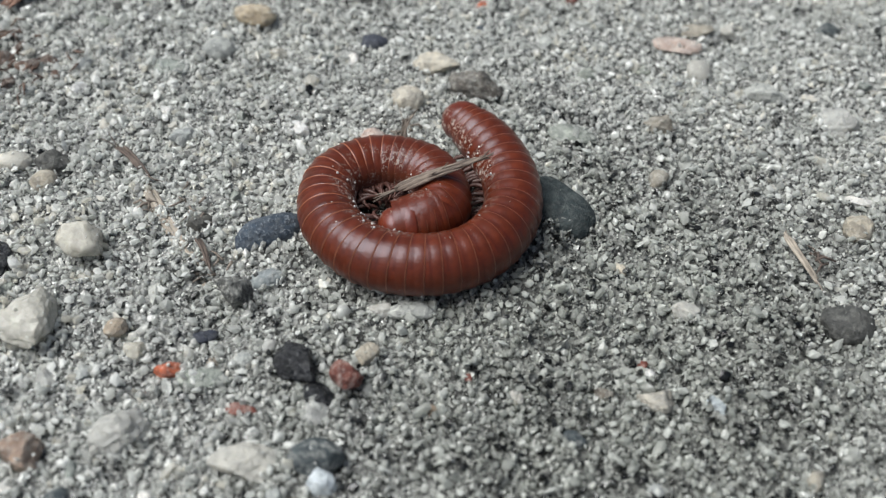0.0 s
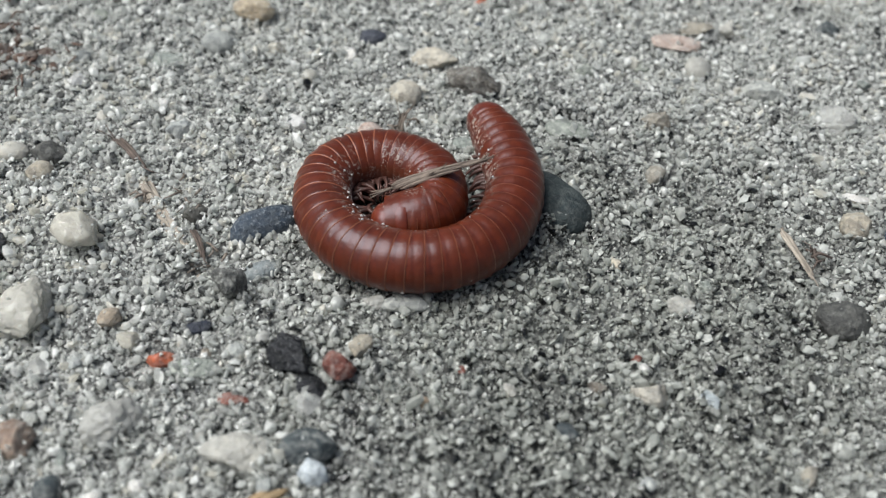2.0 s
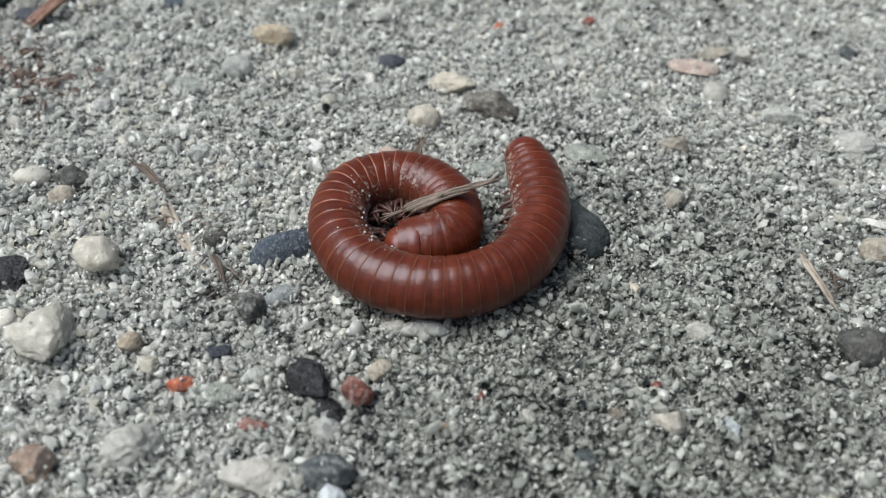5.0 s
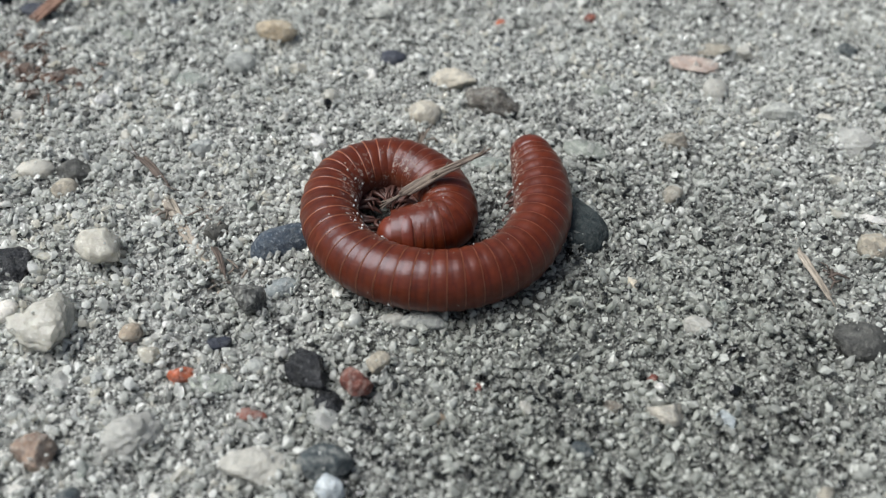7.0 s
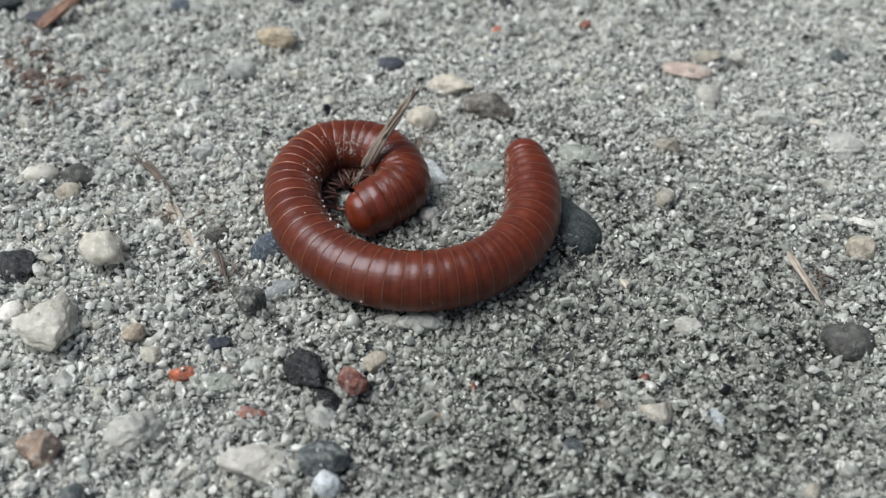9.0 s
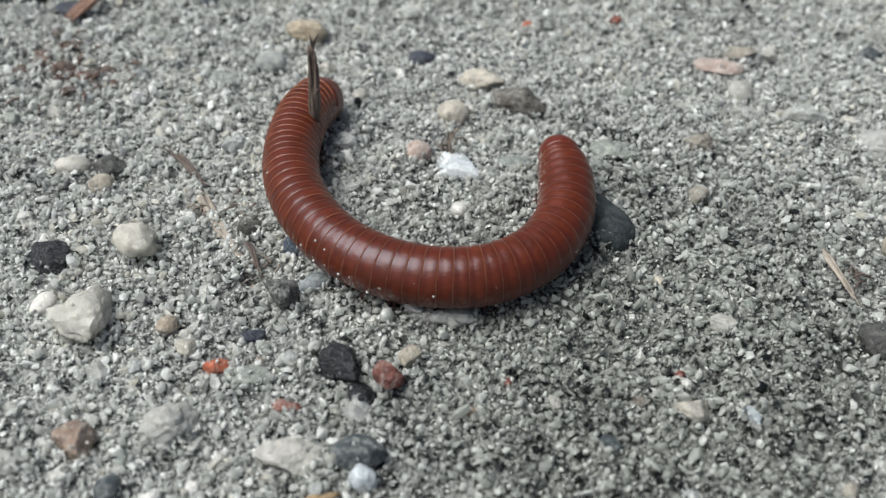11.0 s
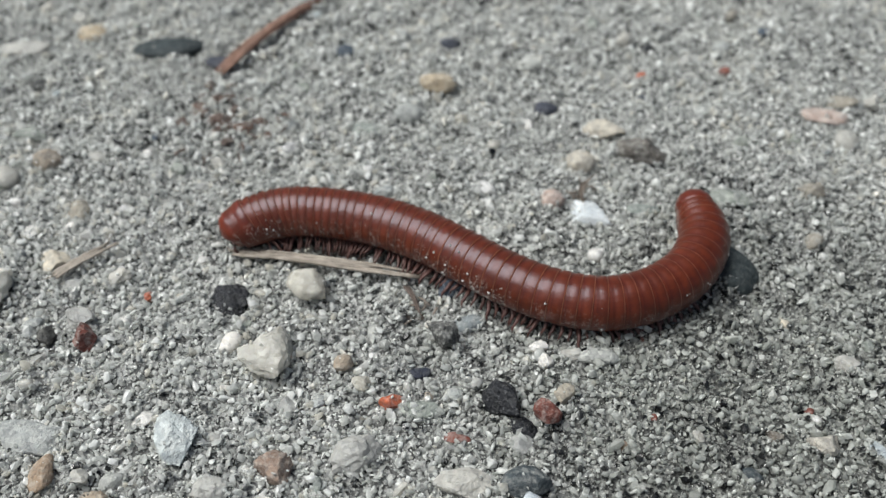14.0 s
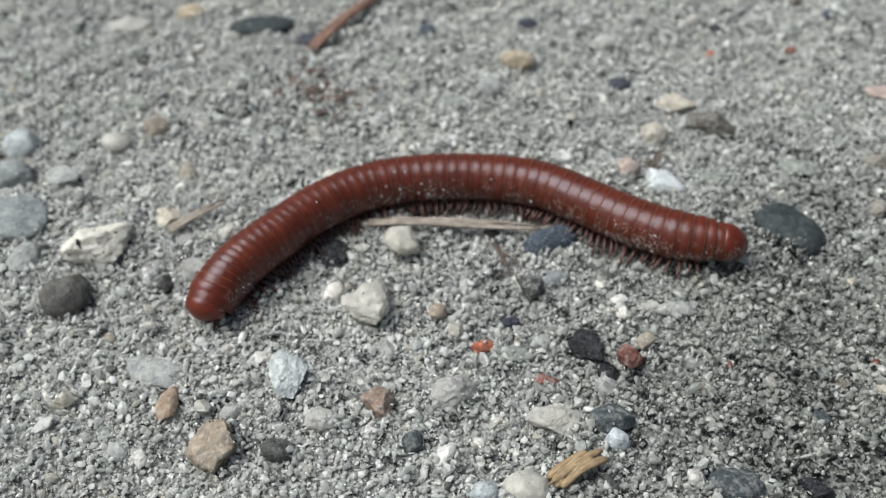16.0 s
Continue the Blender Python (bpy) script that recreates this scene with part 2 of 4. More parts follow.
def cuticle(name, hue=(1.0, 1.0, 1.0), dusty=0.75, ringed=True):
    """Glossy rust-red cuticle: darker prozonite, pale hind rim, dust low on the flanks."""
    m, n, l, b = material(name)
    co = n.new("ShaderNodeTexCoord").outputs["Object"]
    info = n.new("ShaderNodeObjectInfo").outputs["Random"]
    xyz = n.new("ShaderNodeSeparateXYZ")
    l.new(co, xyz.inputs[0])
    co = own_coords(n, l)
    along = sums(n, l, "ADD", sums(n, l, "MULTIPLY", xyz.outputs["X"], 420.0), 0.5)
    tone = lambda c: tuple(a * h for a, h in zip(c, hue))
    band = ramp(n, l, along, [(0.165, tone((0.30, 0.12, 0.068))), (0.182, tone((0.23, 0.085, 0.045))), (0.205, tone((0.076, 0.0150, 0.0054))), (0.40, tone((0.094, 0.0182, 0.0052))),
                              (0.56, tone((0.082, 0.0150, 0.0052))), (0.60, tone((0.064, 0.0112, 0.0046))), (0.66, tone((0.090, 0.0165, 0.005)))] if ringed else
                [(0.0, tone((0.088, 0.0155, 0.0062))), (1.0, tone((0.12, 0.0215, 0.008)))])
    mottle = noise_tex(n, l, co, 900, 4, 0.65)
    band = mixed(n, l, 1.0, band, ramp(n, l, mottle, [(0.3, (0.72, 0.72, 0.74)), (0.7, (1.18, 1.14, 1.1))]), "MULTIPLY")
    band = mixed(n, l, 1.0, band, ramp(n, l, info, [(0.0, (0.88, 0.86, 0.86)), (1.0, (1.1, 1.08, 1.06))]), "MULTIPLY")
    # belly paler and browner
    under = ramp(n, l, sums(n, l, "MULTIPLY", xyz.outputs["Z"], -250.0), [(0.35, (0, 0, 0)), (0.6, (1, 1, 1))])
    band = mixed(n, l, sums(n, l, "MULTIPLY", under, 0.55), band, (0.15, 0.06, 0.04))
    # dust
    fine = noise_tex(n, l, co, 3400, 3, 0.7)
    low = ramp(n, l, sums(n, l, "ADD", sums(n, l, "MULTIPLY", xyz.outputs["Z"], -250.0), 0.3), [(0.0, (0.0, 0.0, 0.0)), (0.12, (0.22, 0.22, 0.22)), (0.5, (1, 1, 1))])
    clump = ramp(n, l, noise_tex(n, l, co, 500, 3), [(0.42, (0, 0, 0)), (0.58, (1, 1, 1))])
    speck = ramp(n, l, fine, [(0.54, (0, 0, 0)), (0.58, (1, 1, 1))])
    dust = sums(n, l, "MULTIPLY", sums(n, l, "MULTIPLY", low, clump), speck)
    band = mixed(n, l, sums(n, l, "MULTIPLY", dust, dusty), band, (0.50, 0.47, 0.42))
    l.new(band, b.inputs["Base Color"])
    rough = sums(n, l, "ADD", 0.23, sums(n, l, "MULTIPLY", mottle, 0.2))
    l.new(sums(n, l, "ADD", rough, sums(n, l, "MULTIPLY", dust, 0.3)), b.inputs["Roughness"])
    b.inputs["Specular IOR Level"].default_value = 0.42
    b.inputs["Specular Tint"].default_value = (0.86, 0.89, 1.0, 1.0)
    mp = node(n, "ShaderNodeMapping", Scale=(420.0, 2600.0, 2600.0))
    l.new(co, mp.inputs["Vector"])
    striae = noise_tex(n, l, mp.outputs[0], 1.0, 3, 0.6)
    wave = sums(n, l, "ADD", noise_tex(n, l, co, 1100, 3, 0.6), sums(n, l, "MULTIPLY", striae, 0.5))
    bumped(n, l, b, sums(n, l, "ADD", wave, sums(n, l, "MULTIPLY", dust, 0.6)), 0.3, 0.00014)
    return m


def plain(name, a, c, scale, rough=0.6, bump=0.3, depth=0.0001):
    m, n, l, b = material(name)
    co = n.new("ShaderNodeTexCoord").outputs["Object"]
    f = noise_tex(n, l, co, scale, 4, 0.65)
    l.new(ramp(n, l, f, [(0.32, a), (0.68, c)]), b.inputs["Base Color"])
    b.inputs["Roughness"].default_value = rough
    bumped(n, l, b, f, bump, depth)
    return m


def fibre(name, a, c, rough=0.75):
    """Dry plant fibre, streaked along its length (x)."""
    m, n, l, b = material(name)
    co = n.new("ShaderNodeTexCoord").outputs["Object"]
    mp = node(n, "ShaderNodeMapping", Scale=(150.0, 5200.0, 5200.0))
    l.new(co, mp.inputs["Vector"])
    f = noise_tex(n, l, mp.outputs[0], 1.0, 4, 0.6)
    g = noise_tex(n, l, co, 900, 3)
    col = mixed(n, l, 1.0, ramp(n, l, f, [(0.35, a), (0.65, c)]), ramp(n, l, g, [(0.3, (0.7, 0.7, 0.7)), (0.7, (1.1, 1.1, 1.1))]), "MULTIPLY")
    l.new(col, b.inputs["Base Color"])
    b.inputs["Roughness"].default_value = rough
    bumped(n, l, b, f, 0.7, 0.00015)
    return m


GRAIN = grain_material("sand_grains", 0.0)
PALE_GRAIN = grain_material("quartz_grains", 0.13)
SAND = ground_material()
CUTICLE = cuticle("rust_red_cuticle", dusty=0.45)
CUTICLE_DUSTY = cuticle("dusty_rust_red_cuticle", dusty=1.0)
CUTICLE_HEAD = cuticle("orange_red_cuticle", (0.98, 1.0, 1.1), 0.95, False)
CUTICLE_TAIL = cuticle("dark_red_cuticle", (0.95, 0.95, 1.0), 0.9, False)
LEG = plain("leg_cuticle", (0.034, 0.014, 0.011), (0.125, 0.055, 0.043), 1300, 0.5)
EYE = plain("eye_black", (0.008, 0.007, 0.007), (0.03, 0.025, 0.02), 6000, 0.3)
STRAW = fibre("dry_straw", (0.05, 0.034, 0.027), (0.25, 0.20, 0.16))
STEM = fibre("bleached_stem", (0.16, 0.135, 0.105), (0.42, 0.37, 0.31))
BARK = fibre("reddish_bark", (0.045, 0.032, 0.026), (0.145, 0.11, 0.09))
TWIG = fibre("orange_brown_bark", (0.12, 0.06, 0.04), (0.30, 0.18, 0.13))
ROOT = fibre("grey_brown_root", (0.09, 0.07, 0.055), (0.27, 0.23, 0.19))
CHIP = fibre("tan_wood", (0.20, 0.135, 0.07), (0.38, 0.28, 0.16))
HUMUS = plain("reddish_humus", (0.05, 0.031, 0.024), (0.16, 0.10, 0.075), 900, 0.85, 0.8, 0.0003)


# ---- building helpers ----
def part(name, bm, mat, parent=None, label="", smooth=True):
    me = bpy.data.meshes.new(name)
    bm.to_mesh(me)
    bm.free()
    return part_of(name, me, mat, parent, label, smooth)


def part_of(name, me, mat, parent=None, label="", smooth=True):
    if mat and not me.materials:
        me.materials.append(mat)
        for p in me.polygons:
            p.use_smooth = smooth
    ob = new(name, me)
    if parent:
        ob.parent = parent
    if label:
        tagged(ob, label)
    return ob


def tube(bm, points, radii, sides=8, squash=1.0):
    """A tapered tube through points, closed at both ends."""
    pts = [Vector(p) for p in points]
    rings = []
    side = None
    for k, p in enumerate(pts):
        d = (pts[min(k + 1, len(pts) - 1)] - pts[max(k - 1, 0)]).normalized()
        ref = side or (Vector((0, 0, 1)) if abs(d.z) < 0.9 else Vector((0, 1, 0)))
        a = d.cross(ref).normalized() if side is None else (side - d * side.dot(d)).normalized()
        side = a
        b = d.cross(a)
        rings.append([bm.verts.new(p + radii[k] * (a * math.cos(w) + b * math.sin(w) * squash))
                      for w in (2 * math.pi * j / sides for j in range(sides))])
    for r, q in zip(rings, rings[1:]):
        for j in range(sides):
            bm.faces.new((r[j], r[(j + 1) % sides], q[(j + 1) % sides], q[j]))
    bm.faces.new(rings[0][::-1])
    bm.faces.new(rings[-1])
    bmesh.ops.recalc_face_normals(bm, faces=bm.faces)


def height(x, y):
    """Gentle relief of the sand, in metres; x, y may be arrays."""
    x, y = np.asarray(x) * 1000, np.asarray(y) * 1000
    h = 0.28 * np.sin(x / 6.1 + 1.3 * np.sin(y / 9.0)) * np.sin(y / 5.3 + 0.7) + 0.16 * np.sin(x / 2.7 + y / 3.9 + 2.0) * np.cos(y / 2.3 - x / 4.1)
    h = h + 0.30 * np.sin(x / 1.13 + 0.9 * np.sin(y / 2.2)) * np.sin(y / 1.31 + 1.1 + 0.8 * np.sin(x / 1.9))
    h = h + 0.50 * np.maximum(0, np.sin(x / 1.9 + 1.7 * np.sin(y / 3.1)) * np.sin(y / 1.7 + 1.3 * np.sin(x / 2.7)) - 0.1)
    h = h + 0.20 * np.sin(x / 0.57 + 1.2 * np.sin(y / 1.1)) * np.sin(y / 0.61 + 1.1 * np.sin(x / 1.3))
    return h * MM - 0.25 * MM


# ---- ground: one sheet, finely shaped where it is seen ----
def ground():
    def axis(lo, hi):
        core = [v * MM for v in range(lo, hi + 1)]
        out = [0.02, 0.06, 0.2, 0.8, 4.0, 20.0, 100.0, 600.0]
        return [core[0] - o for o in out[::-1]] + core + [core[-1] + o for o in out]
    xs, ys = axis(-105, 70), axis(-45, 75)
    X, Y = np.meshgrid(xs, ys)
    near = np.clip(1 - np.maximum(np.maximum(-0.105 - X, X - 0.07), np.maximum(-0.045 - Y, Y - 0.075)) / 0.1, 0, 1)
    Z = height(X, Y) * near
    verts = np.stack([X, Y, Z], -1).reshape(-1, 3)
    w, h = len(xs), len(ys)
    i = (np.arange(h - 1)[:, None] * w + np.arange(w - 1)[None]).ravel()
    faces = np.stack([i, i + 1, i + w + 1, i + w], 1)
    me = bpy.data.meshes.new("ground")
    me.from_pydata(verts.tolist(), [], faces.tolist())
    g = part_of("ground", me, SAND)
    return tagged(g, "grey sandy ground of loose fine quartz sand", "ground", "", "structure")


def solid_grains(name, label, xy, sizes, lift, seed, sides=20):
    """Many irregular grains of twenty or eight sides as one mesh."""
    rng = np.random.default_rng(seed)
    g = (1 + 5 ** 0.5) / 2
    ico = np.array([(-1, g, 0), (1, g, 0), (-1, -g, 0), (1, -g, 0), (0, -1, g), (0, 1, g), (0, -1, -g), (0, 1, -g), (g, 0, -1), (g, 0, 1), (-g, 0, -1), (-g, 0, 1)])
    ico /= np.linalg.norm(ico[0])
    tri = np.array([(0, 11, 5), (0, 5, 1), (0, 1, 7), (0, 7, 10), (0, 10, 11), (1, 5, 9), (5, 11, 4), (11, 10, 2), (10, 7, 6), (7, 1, 8)])
    tri = np.vstack([tri, [(3, 9, 4), (3, 4, 2), (3, 2, 6), (3, 6, 8), (3, 8, 9), (4, 9, 5), (2, 4, 11), (6, 2, 10), (8, 6, 7), (9, 8, 1)]])
    if sides == 8:
        ico = np.array([(1, 0, 0), (-1, 0, 0), (0, 1, 0), (0, -1, 0), (0, 0, 1), (0, 0, -1)], float)
        tri = np.array([(0, 2, 4), (2, 1, 4), (1, 3, 4), (3, 0, 4), (2, 0, 5), (1, 2, 5), (3, 1, 5), (0, 3, 5)])
    n, corners = len(xy), len(ico)
    q = rng.normal(size=(n, 4))
    q /= np.linalg.norm(q, axis=1, keepdims=True)
    w, x, y, z = q.T
    rot = np.stack([1 - 2 * (y * y + z * z), 2 * (x * y - w * z), 2 * (x * z + w * y), 2 * (x * y + w * z), 1 - 2 * (x * x + z * z), 2 * (y * z - w * x),
                    2 * (x * z - w * y), 2 * (y * z + w * x), 1 - 2 * (x * x + y * y)], 1).reshape(n, 3, 3)
    shape = rng.uniform((0.85, 0.6, 0.3), (1.4, 1.05, 0.8), (n, 3))
    v = ico[None] * (1 + rng.uniform(-0.33, 0.33, (n, corners, 1))) * shape[:, None] * sizes[:, None, None] / 2
    v = np.einsum("nij,nkj->nki", rot, v)
    v[:, :, :2] += xy[:, None]
    v[:, :, 2] += (height(xy[:, 0], xy[:, 1]) + lift * sizes)[:, None]
    faces = (tri[None] + corners * np.arange(n)[:, None, None]).reshape(-1)
    me = bpy.data.meshes.new(name)
    me.vertices.add(corners * n)
    me.vertices.foreach_set("co", v.reshape(-1))
    me.loops.add(len(faces))
    me.loops.foreach_set("vertex_index", faces.astype(np.int32))
    me.polygons.add(len(faces) // 3)
    me.polygons.foreach_set("loop_start", np.arange(0, len(faces), 3, dtype=np.int32))
    me.update()
    me.validate()
    me.materials.append(PALE_GRAIN if "coarse" in name else GRAIN)
    me.polygons.foreach_set("use_smooth", np.repeat(rng.random(n) < 0.03, sides))
    return tagged(new(name, me), label, "sand", "", "stuff")


def sand(step, lo, hi, seed):
    """Jittered places over the stretch of ground that is seen."""
    rng = np.random.default_rng(seed)
    xs, ys = np.arange(-0.096, 0.058, step), np.arange(-0.034, 0.062, step)
    X, Y = np.meshgrid(xs, ys)
    xy = np.stack([X, Y], -1).reshape(-1, 2) + rng.uniform(-0.75, 0.75, (X.size, 2)) * step
    wide = (xy[:, 1] + 0.034) / 0.096
    keep = (xy[:, 0] > -0.066 - 0.032 * wide) & (xy[:, 0] < 0.036 + 0.024 * wide)
    xy = xy[keep]
    sizes = np.exp(math.log(lo) + math.log(hi / lo) * rng.random(len(xy)) ** 1.5) * (1 - 0.25 * rng.random(len(xy)))
    return xy, sizes, rng.uniform(-0.25, 0.75 if hi < 1.5 * MM else 0.4, len(xy)), seed + 50


ground()
solid_grains("fine_sand_grains", "fine grey, clear and dark quartz sand grains", *sand(0.45 * MM, 0.36 * MM, 1.0 * MM, 1))
solid_grains("powdery_sand", "powdery pale fine sand lying between larger grains", *sand(0.33 * MM, 0.16 * MM, 0.36 * MM, 3), 8)
solid_grains("coarse_sand_grains", "coarse glassy sand grains scattered over the ground", *sand(1.6 * MM, 0.6 * MM, 1.4 * MM, 5))


# ---- pebbles ----
PEBBLES = [0]
SETTLED = []


def pebble(name, label, kind, colour, x, y, long, deep, high, turn):
    """A stone of its own shape: a ball cut by planes (angular), worn (round) or split (flat), half set in the sand. Millimetres."""
    PEBBLES[0] += 1
    rng = random.Random(PEBBLES[0] * 17 + 3)
    bm = bmesh.new()
    bmesh.ops.create_icosphere(bm, subdivisions=4 if long > 3 else 3, radius=1)
    cuts = []
    for _ in range({"angular": 12, "round": 5, "flat": 8, "worn": 4, "block": 12, "bar": 3}[kind]):
        d = Vector((rng.gauss(0, 1), rng.gauss(0, 1), rng.gauss(0, 0.8))).normalized()
        cuts.append((d, rng.uniform(*{"angular": (0.5, 0.84), "round": (0.82, 0.97), "flat": (0.6, 0.92), "worn": (0.88, 0.98), "block": (0.52, 0.84), "bar": (0.92, 1.0)}[kind])))
    seed = Vector((rng.uniform(-90, 90), rng.uniform(-90, 90), rng.uniform(-90, 90)))
    rough = {"angular": 0.14, "round": 0.06, "flat": 0.1, "worn": 0.04, "block": 0.12, "bar": 0.04}[kind]
    for v in bm.verts:
        p = v.co.copy()
        p *= 1 + 0.16 * noise.noise(p * 0.9 + seed) * (1.4 if kind != "round" else 1)
        for d, r in cuts:
            over = p.dot(d) - r
            if over > 0:
                p -= d * over * 0.93
        p *= 1 + rough * noise.noise(p * 2.7 + seed) + 0.6 * rough * noise.noise(p * 6.3 + seed) + 0.35 * rough * noise.noise(p * 14.0 + seed)
        if kind == "bar":
            p.x = math.copysign(abs(p.x) ** 0.62, p.x)
        v.co = p
    lim = [max(abs(v.co[k]) for v in bm.verts) for k in range(3)]
    for v in bm.verts:
        v.co = Vector((v.co.x / lim[0] * long / 2 * 0.96, v.co.y / lim[1] * deep / 2 * 0.96, v.co.z / lim[2] * high / 2 * 1.25)) * MM
    ob = part(name, bm, STONES[colour], None, "", kind not in ("angular", "block") or (long > 2 and colour not in ("quartz", "milk", "milkblue", "pale", "speckled", "paleblue", "basalt", "granite", "brick")))
    ob.location = (x * MM, y * MM, float(height(x * MM, y * MM)) + {"flat": 0.42, "block": 0.4}.get(kind, 0.2) * high * MM)
    ob.rotation_euler = (radians(rng.uniform(-6, 6)), radians(rng.uniform(-6, 6)), radians(turn))
    SETTLED.append((x, y, long, deep, high, turn, ob.location.z, colour in ("basalt", "slate", "slategreen", "navy")))
    return tagged(ob, label, "pebble" if "brick" not in name else "brick crumb", "stones in the sand")


pebble("quartz_pebble", "rounded creamy quartz pebble with a tan flank in sand", "flat", "quartz", -27.9, 1.5, 4.5, 4.8, 2.6, 40)
pebble("quartz_chunk", "pale yellowish angular quartz chunk resting on sand", "block", "quartz", -30.2, -7.2, 6.1, 5.8, 3.2, 26)
pebble("slate_pebble", "smooth dark blue-grey slate pebble half sunk in sand", "bar", "slate", -12.6, 3.9, 7.2, 3.4, 2.8, 30)
pebble("slate_pebble", "flat grey-green slate pebble lying in sand", "bar", "slategreen", 12.6, 7.7, 9.3, 5.4, 2.4, -50)
pebble("flat_pebble", "flat mottled grey-green pebble in the sand", "worn", "greygreen", 15.0, 17.9, 5.4, 3.3, 1.0, -6)
pebble("pebble", "rough brown-grey angular pebble in the sand", "block", "brown", 5.7, 25.0, 6.6, 4.3, 2.4, -19)
pebble("pebble", "cream coloured blunt pebble in the sand", "block", "cream", 2.0, 28.5, 5.4, 3.3, 1.8, -13)
pebble("pebble", "rounded pale cream pebble in the sand", "round", "cream", -0.9, 22.8, 3.5, 3.1, 1.8, 0)
pebble("pebble", "small dark navy pebble on the sand", "round", "navy", -4.6, 32.7, 3.2, 2.3, 1.4, 6)
pebble("pebble", "small white quartz chip on the sand", "angular", "milk", -6.9, 29.4, 1.9, 2.5, 1.3, 0)
pebble("pebble", "ochre yellow rounded pebble in the sand", "round", "ochre", -17.6, 35.8, 4.9, 3.1, 1.9, -6)
pebble("pebble", "dark grey-green flat pebble sunk in sand", "flat", "greygreen", -25.4, 27.3, 4.7, 2.8, 0.8, 0)
pebble("pebble", "light bluish grey pebble in the sand", "round", "grey", -20.8, 30.4, 3.7, 3.2, 1.9, 0)
pebble("pebble", "light grey blunt pebble in the sand", "block", "grey", 35.6, 24.0, 4.8, 3.3, 1.8, 0)
pebble("pebble", "pale greyish white pebble in the sand", "angular", "pale", 42.2, 20.4, 4.8, 4.3, 2.8, 0)
pebble("pebble", "long pinkish flat pebble in the sand", "flat", "pink", 27.9, 32.7, 5.8, 2.9, 0.9, -15)
pebble("pebble", "round pale grey pebble in the sand", "round", "pale", 29.4, 28.3, 3.0, 3.3, 1.8, 0)
pebble("brick_crumb", "tiny red brick crumb on the sand", "angular", "brick", 17.2, 40.6, 1.6, 1.8, 1.0, 0)
pebble("brick_crumb", "tiny orange-red brick crumb on the sand", "angular", "orange", 7.1, 39.8, 1.7, 1.5, 1.0, 0)
pebble("pebble", "white flat elongated pebble on the sand", "flat", "milk", 40.7, 9.4, 3.5, 1.7, 0.5, -6)
pebble("pebble", "brownish rounded pebble in the sand", "round", "greybrown", 39.7, 5.2, 3.1, 3.3, 1.8, 0)
pebble("pebble", "dark brown-grey smooth pebble in the sand", "round", "charcoal", 35.7, -5.8, 4.9, 4.2, 2.5, -13)
pebble("pebble", "tiny white quartz grain on the sand", "round", "milk", 18.8, -10.7, 0.9, 1.1, 0.5, 0)
pebble("brick_crumb", "tiny red-brown crumb on the sand", "angular", "brick", 18.4, -9.7, 1.0, 1.0, 0.7, 0)
pebble("pebble", "translucent cream pebble with dark specks in sand", "angular", "cream", 18.9, -13.2, 3.5, 2.7, 1.7, 0)
pebble("pebble", "pale bluish quartz chip in the sand", "angular", "paleblue", 23.6, -13.7, 2.0, 2.6, 1.3, 26)
pebble("flat_pebble", "light grey flat sliver of stone on the sand", "bar", "grey", -0.2, -4.7, 4.6, 2.1, 1.2, -5)
pebble("pebble", "whitish crumbly quartz piece in the sand", "angular", "pale", -2.6, -4.6, 2.1, 1.8, 1.2, 0)
pebble("flat_pebble", "small smooth grey pebble on the sand", "worn", "paleslate", -12.3, -1.4, 3.4, 2.0, 1.3, 20)
pebble("stone_splinter", "upright grey stone splinter in the sand", "angular", "grey", -21.1, -3.5, 1.2, 3.4, 0.8, 6)
pebble("pebble", "dark rugged pebble flecked with white grains", "block", "granite", -14.3, -4.0, 3.6, 3.6, 3.2, 0)
pebble("pebble", "small black flattish pebble on the sand", "angular", "navy", -16.3, -7.6, 2.4, 1.4, 0.9, 6)
pebble("brick_crumb", "bright orange-red brick crumb on the sand", "angular", "orange", -18.6, -11.2, 2.7, 1.9, 1.6, -6)
pebble("pebble", "small tan pebble on the sand", "round", "tan", -15.5, -10.2, 1.1, 1.1, 0.6, 0)
pebble("pebble", "dark grey flat pebble sunk in sand", "flat", "greygreen", -16.1, -11.8, 4.1, 2.2, 0.7, -6)
pebble("pebble", "glossy black angular pebble in the sand", "block", "basalt", -8.7, -10.9, 4.7, 3.4, 2.5, -48)
pebble("pebble", "dark blue-black stone wedge in the sand", "angular", "basalt", -7.0, -13.3, 3.2, 2.6, 1.8, -40)
pebble("brick_fragment", "dark red brick fragment with squared edges", "block", "brick", -4.8, -12.1, 2.7, 3.0, 2.0, 15)
pebble("pebble", "grey-brown blunt pebble in the sand", "angular", "greybrown", -3.4, -10.1, 2.1, 2.7, 1.4, 0)
pebble("brick_fragment", "flat dark red brick sliver in the sand", "flat", "brick", -12.6, -14.7, 2.6, 1.3, 0.4, -6)
pebble("pebble", "light grey quartz pebble in the sand", "angular", "pale", -7.0, -14.9, 2.2, 2.4, 1.4, 0)
pebble("pebble", "small orange-tan pebble on the sand", "round", "orangetan", 1.6, -14.5, 1.1, 1.2, 0.7, 0)
pebble("pebble", "large pale grey-beige pebble in the sand", "block", "pale", -12.1, -19.1, 5.8, 3.3, 1.8, -5)
pebble("pebble", "dark blue-grey pebble with dusty top", "round", "slategrey", -6.7, -18.9, 4.7, 3.0, 1.8, 0)
pebble("pebble", "small bright bluish white blunt pebble", "block", "milkblue", -6.3, -20.7, 2.6, 2.6, 1.8, 20)
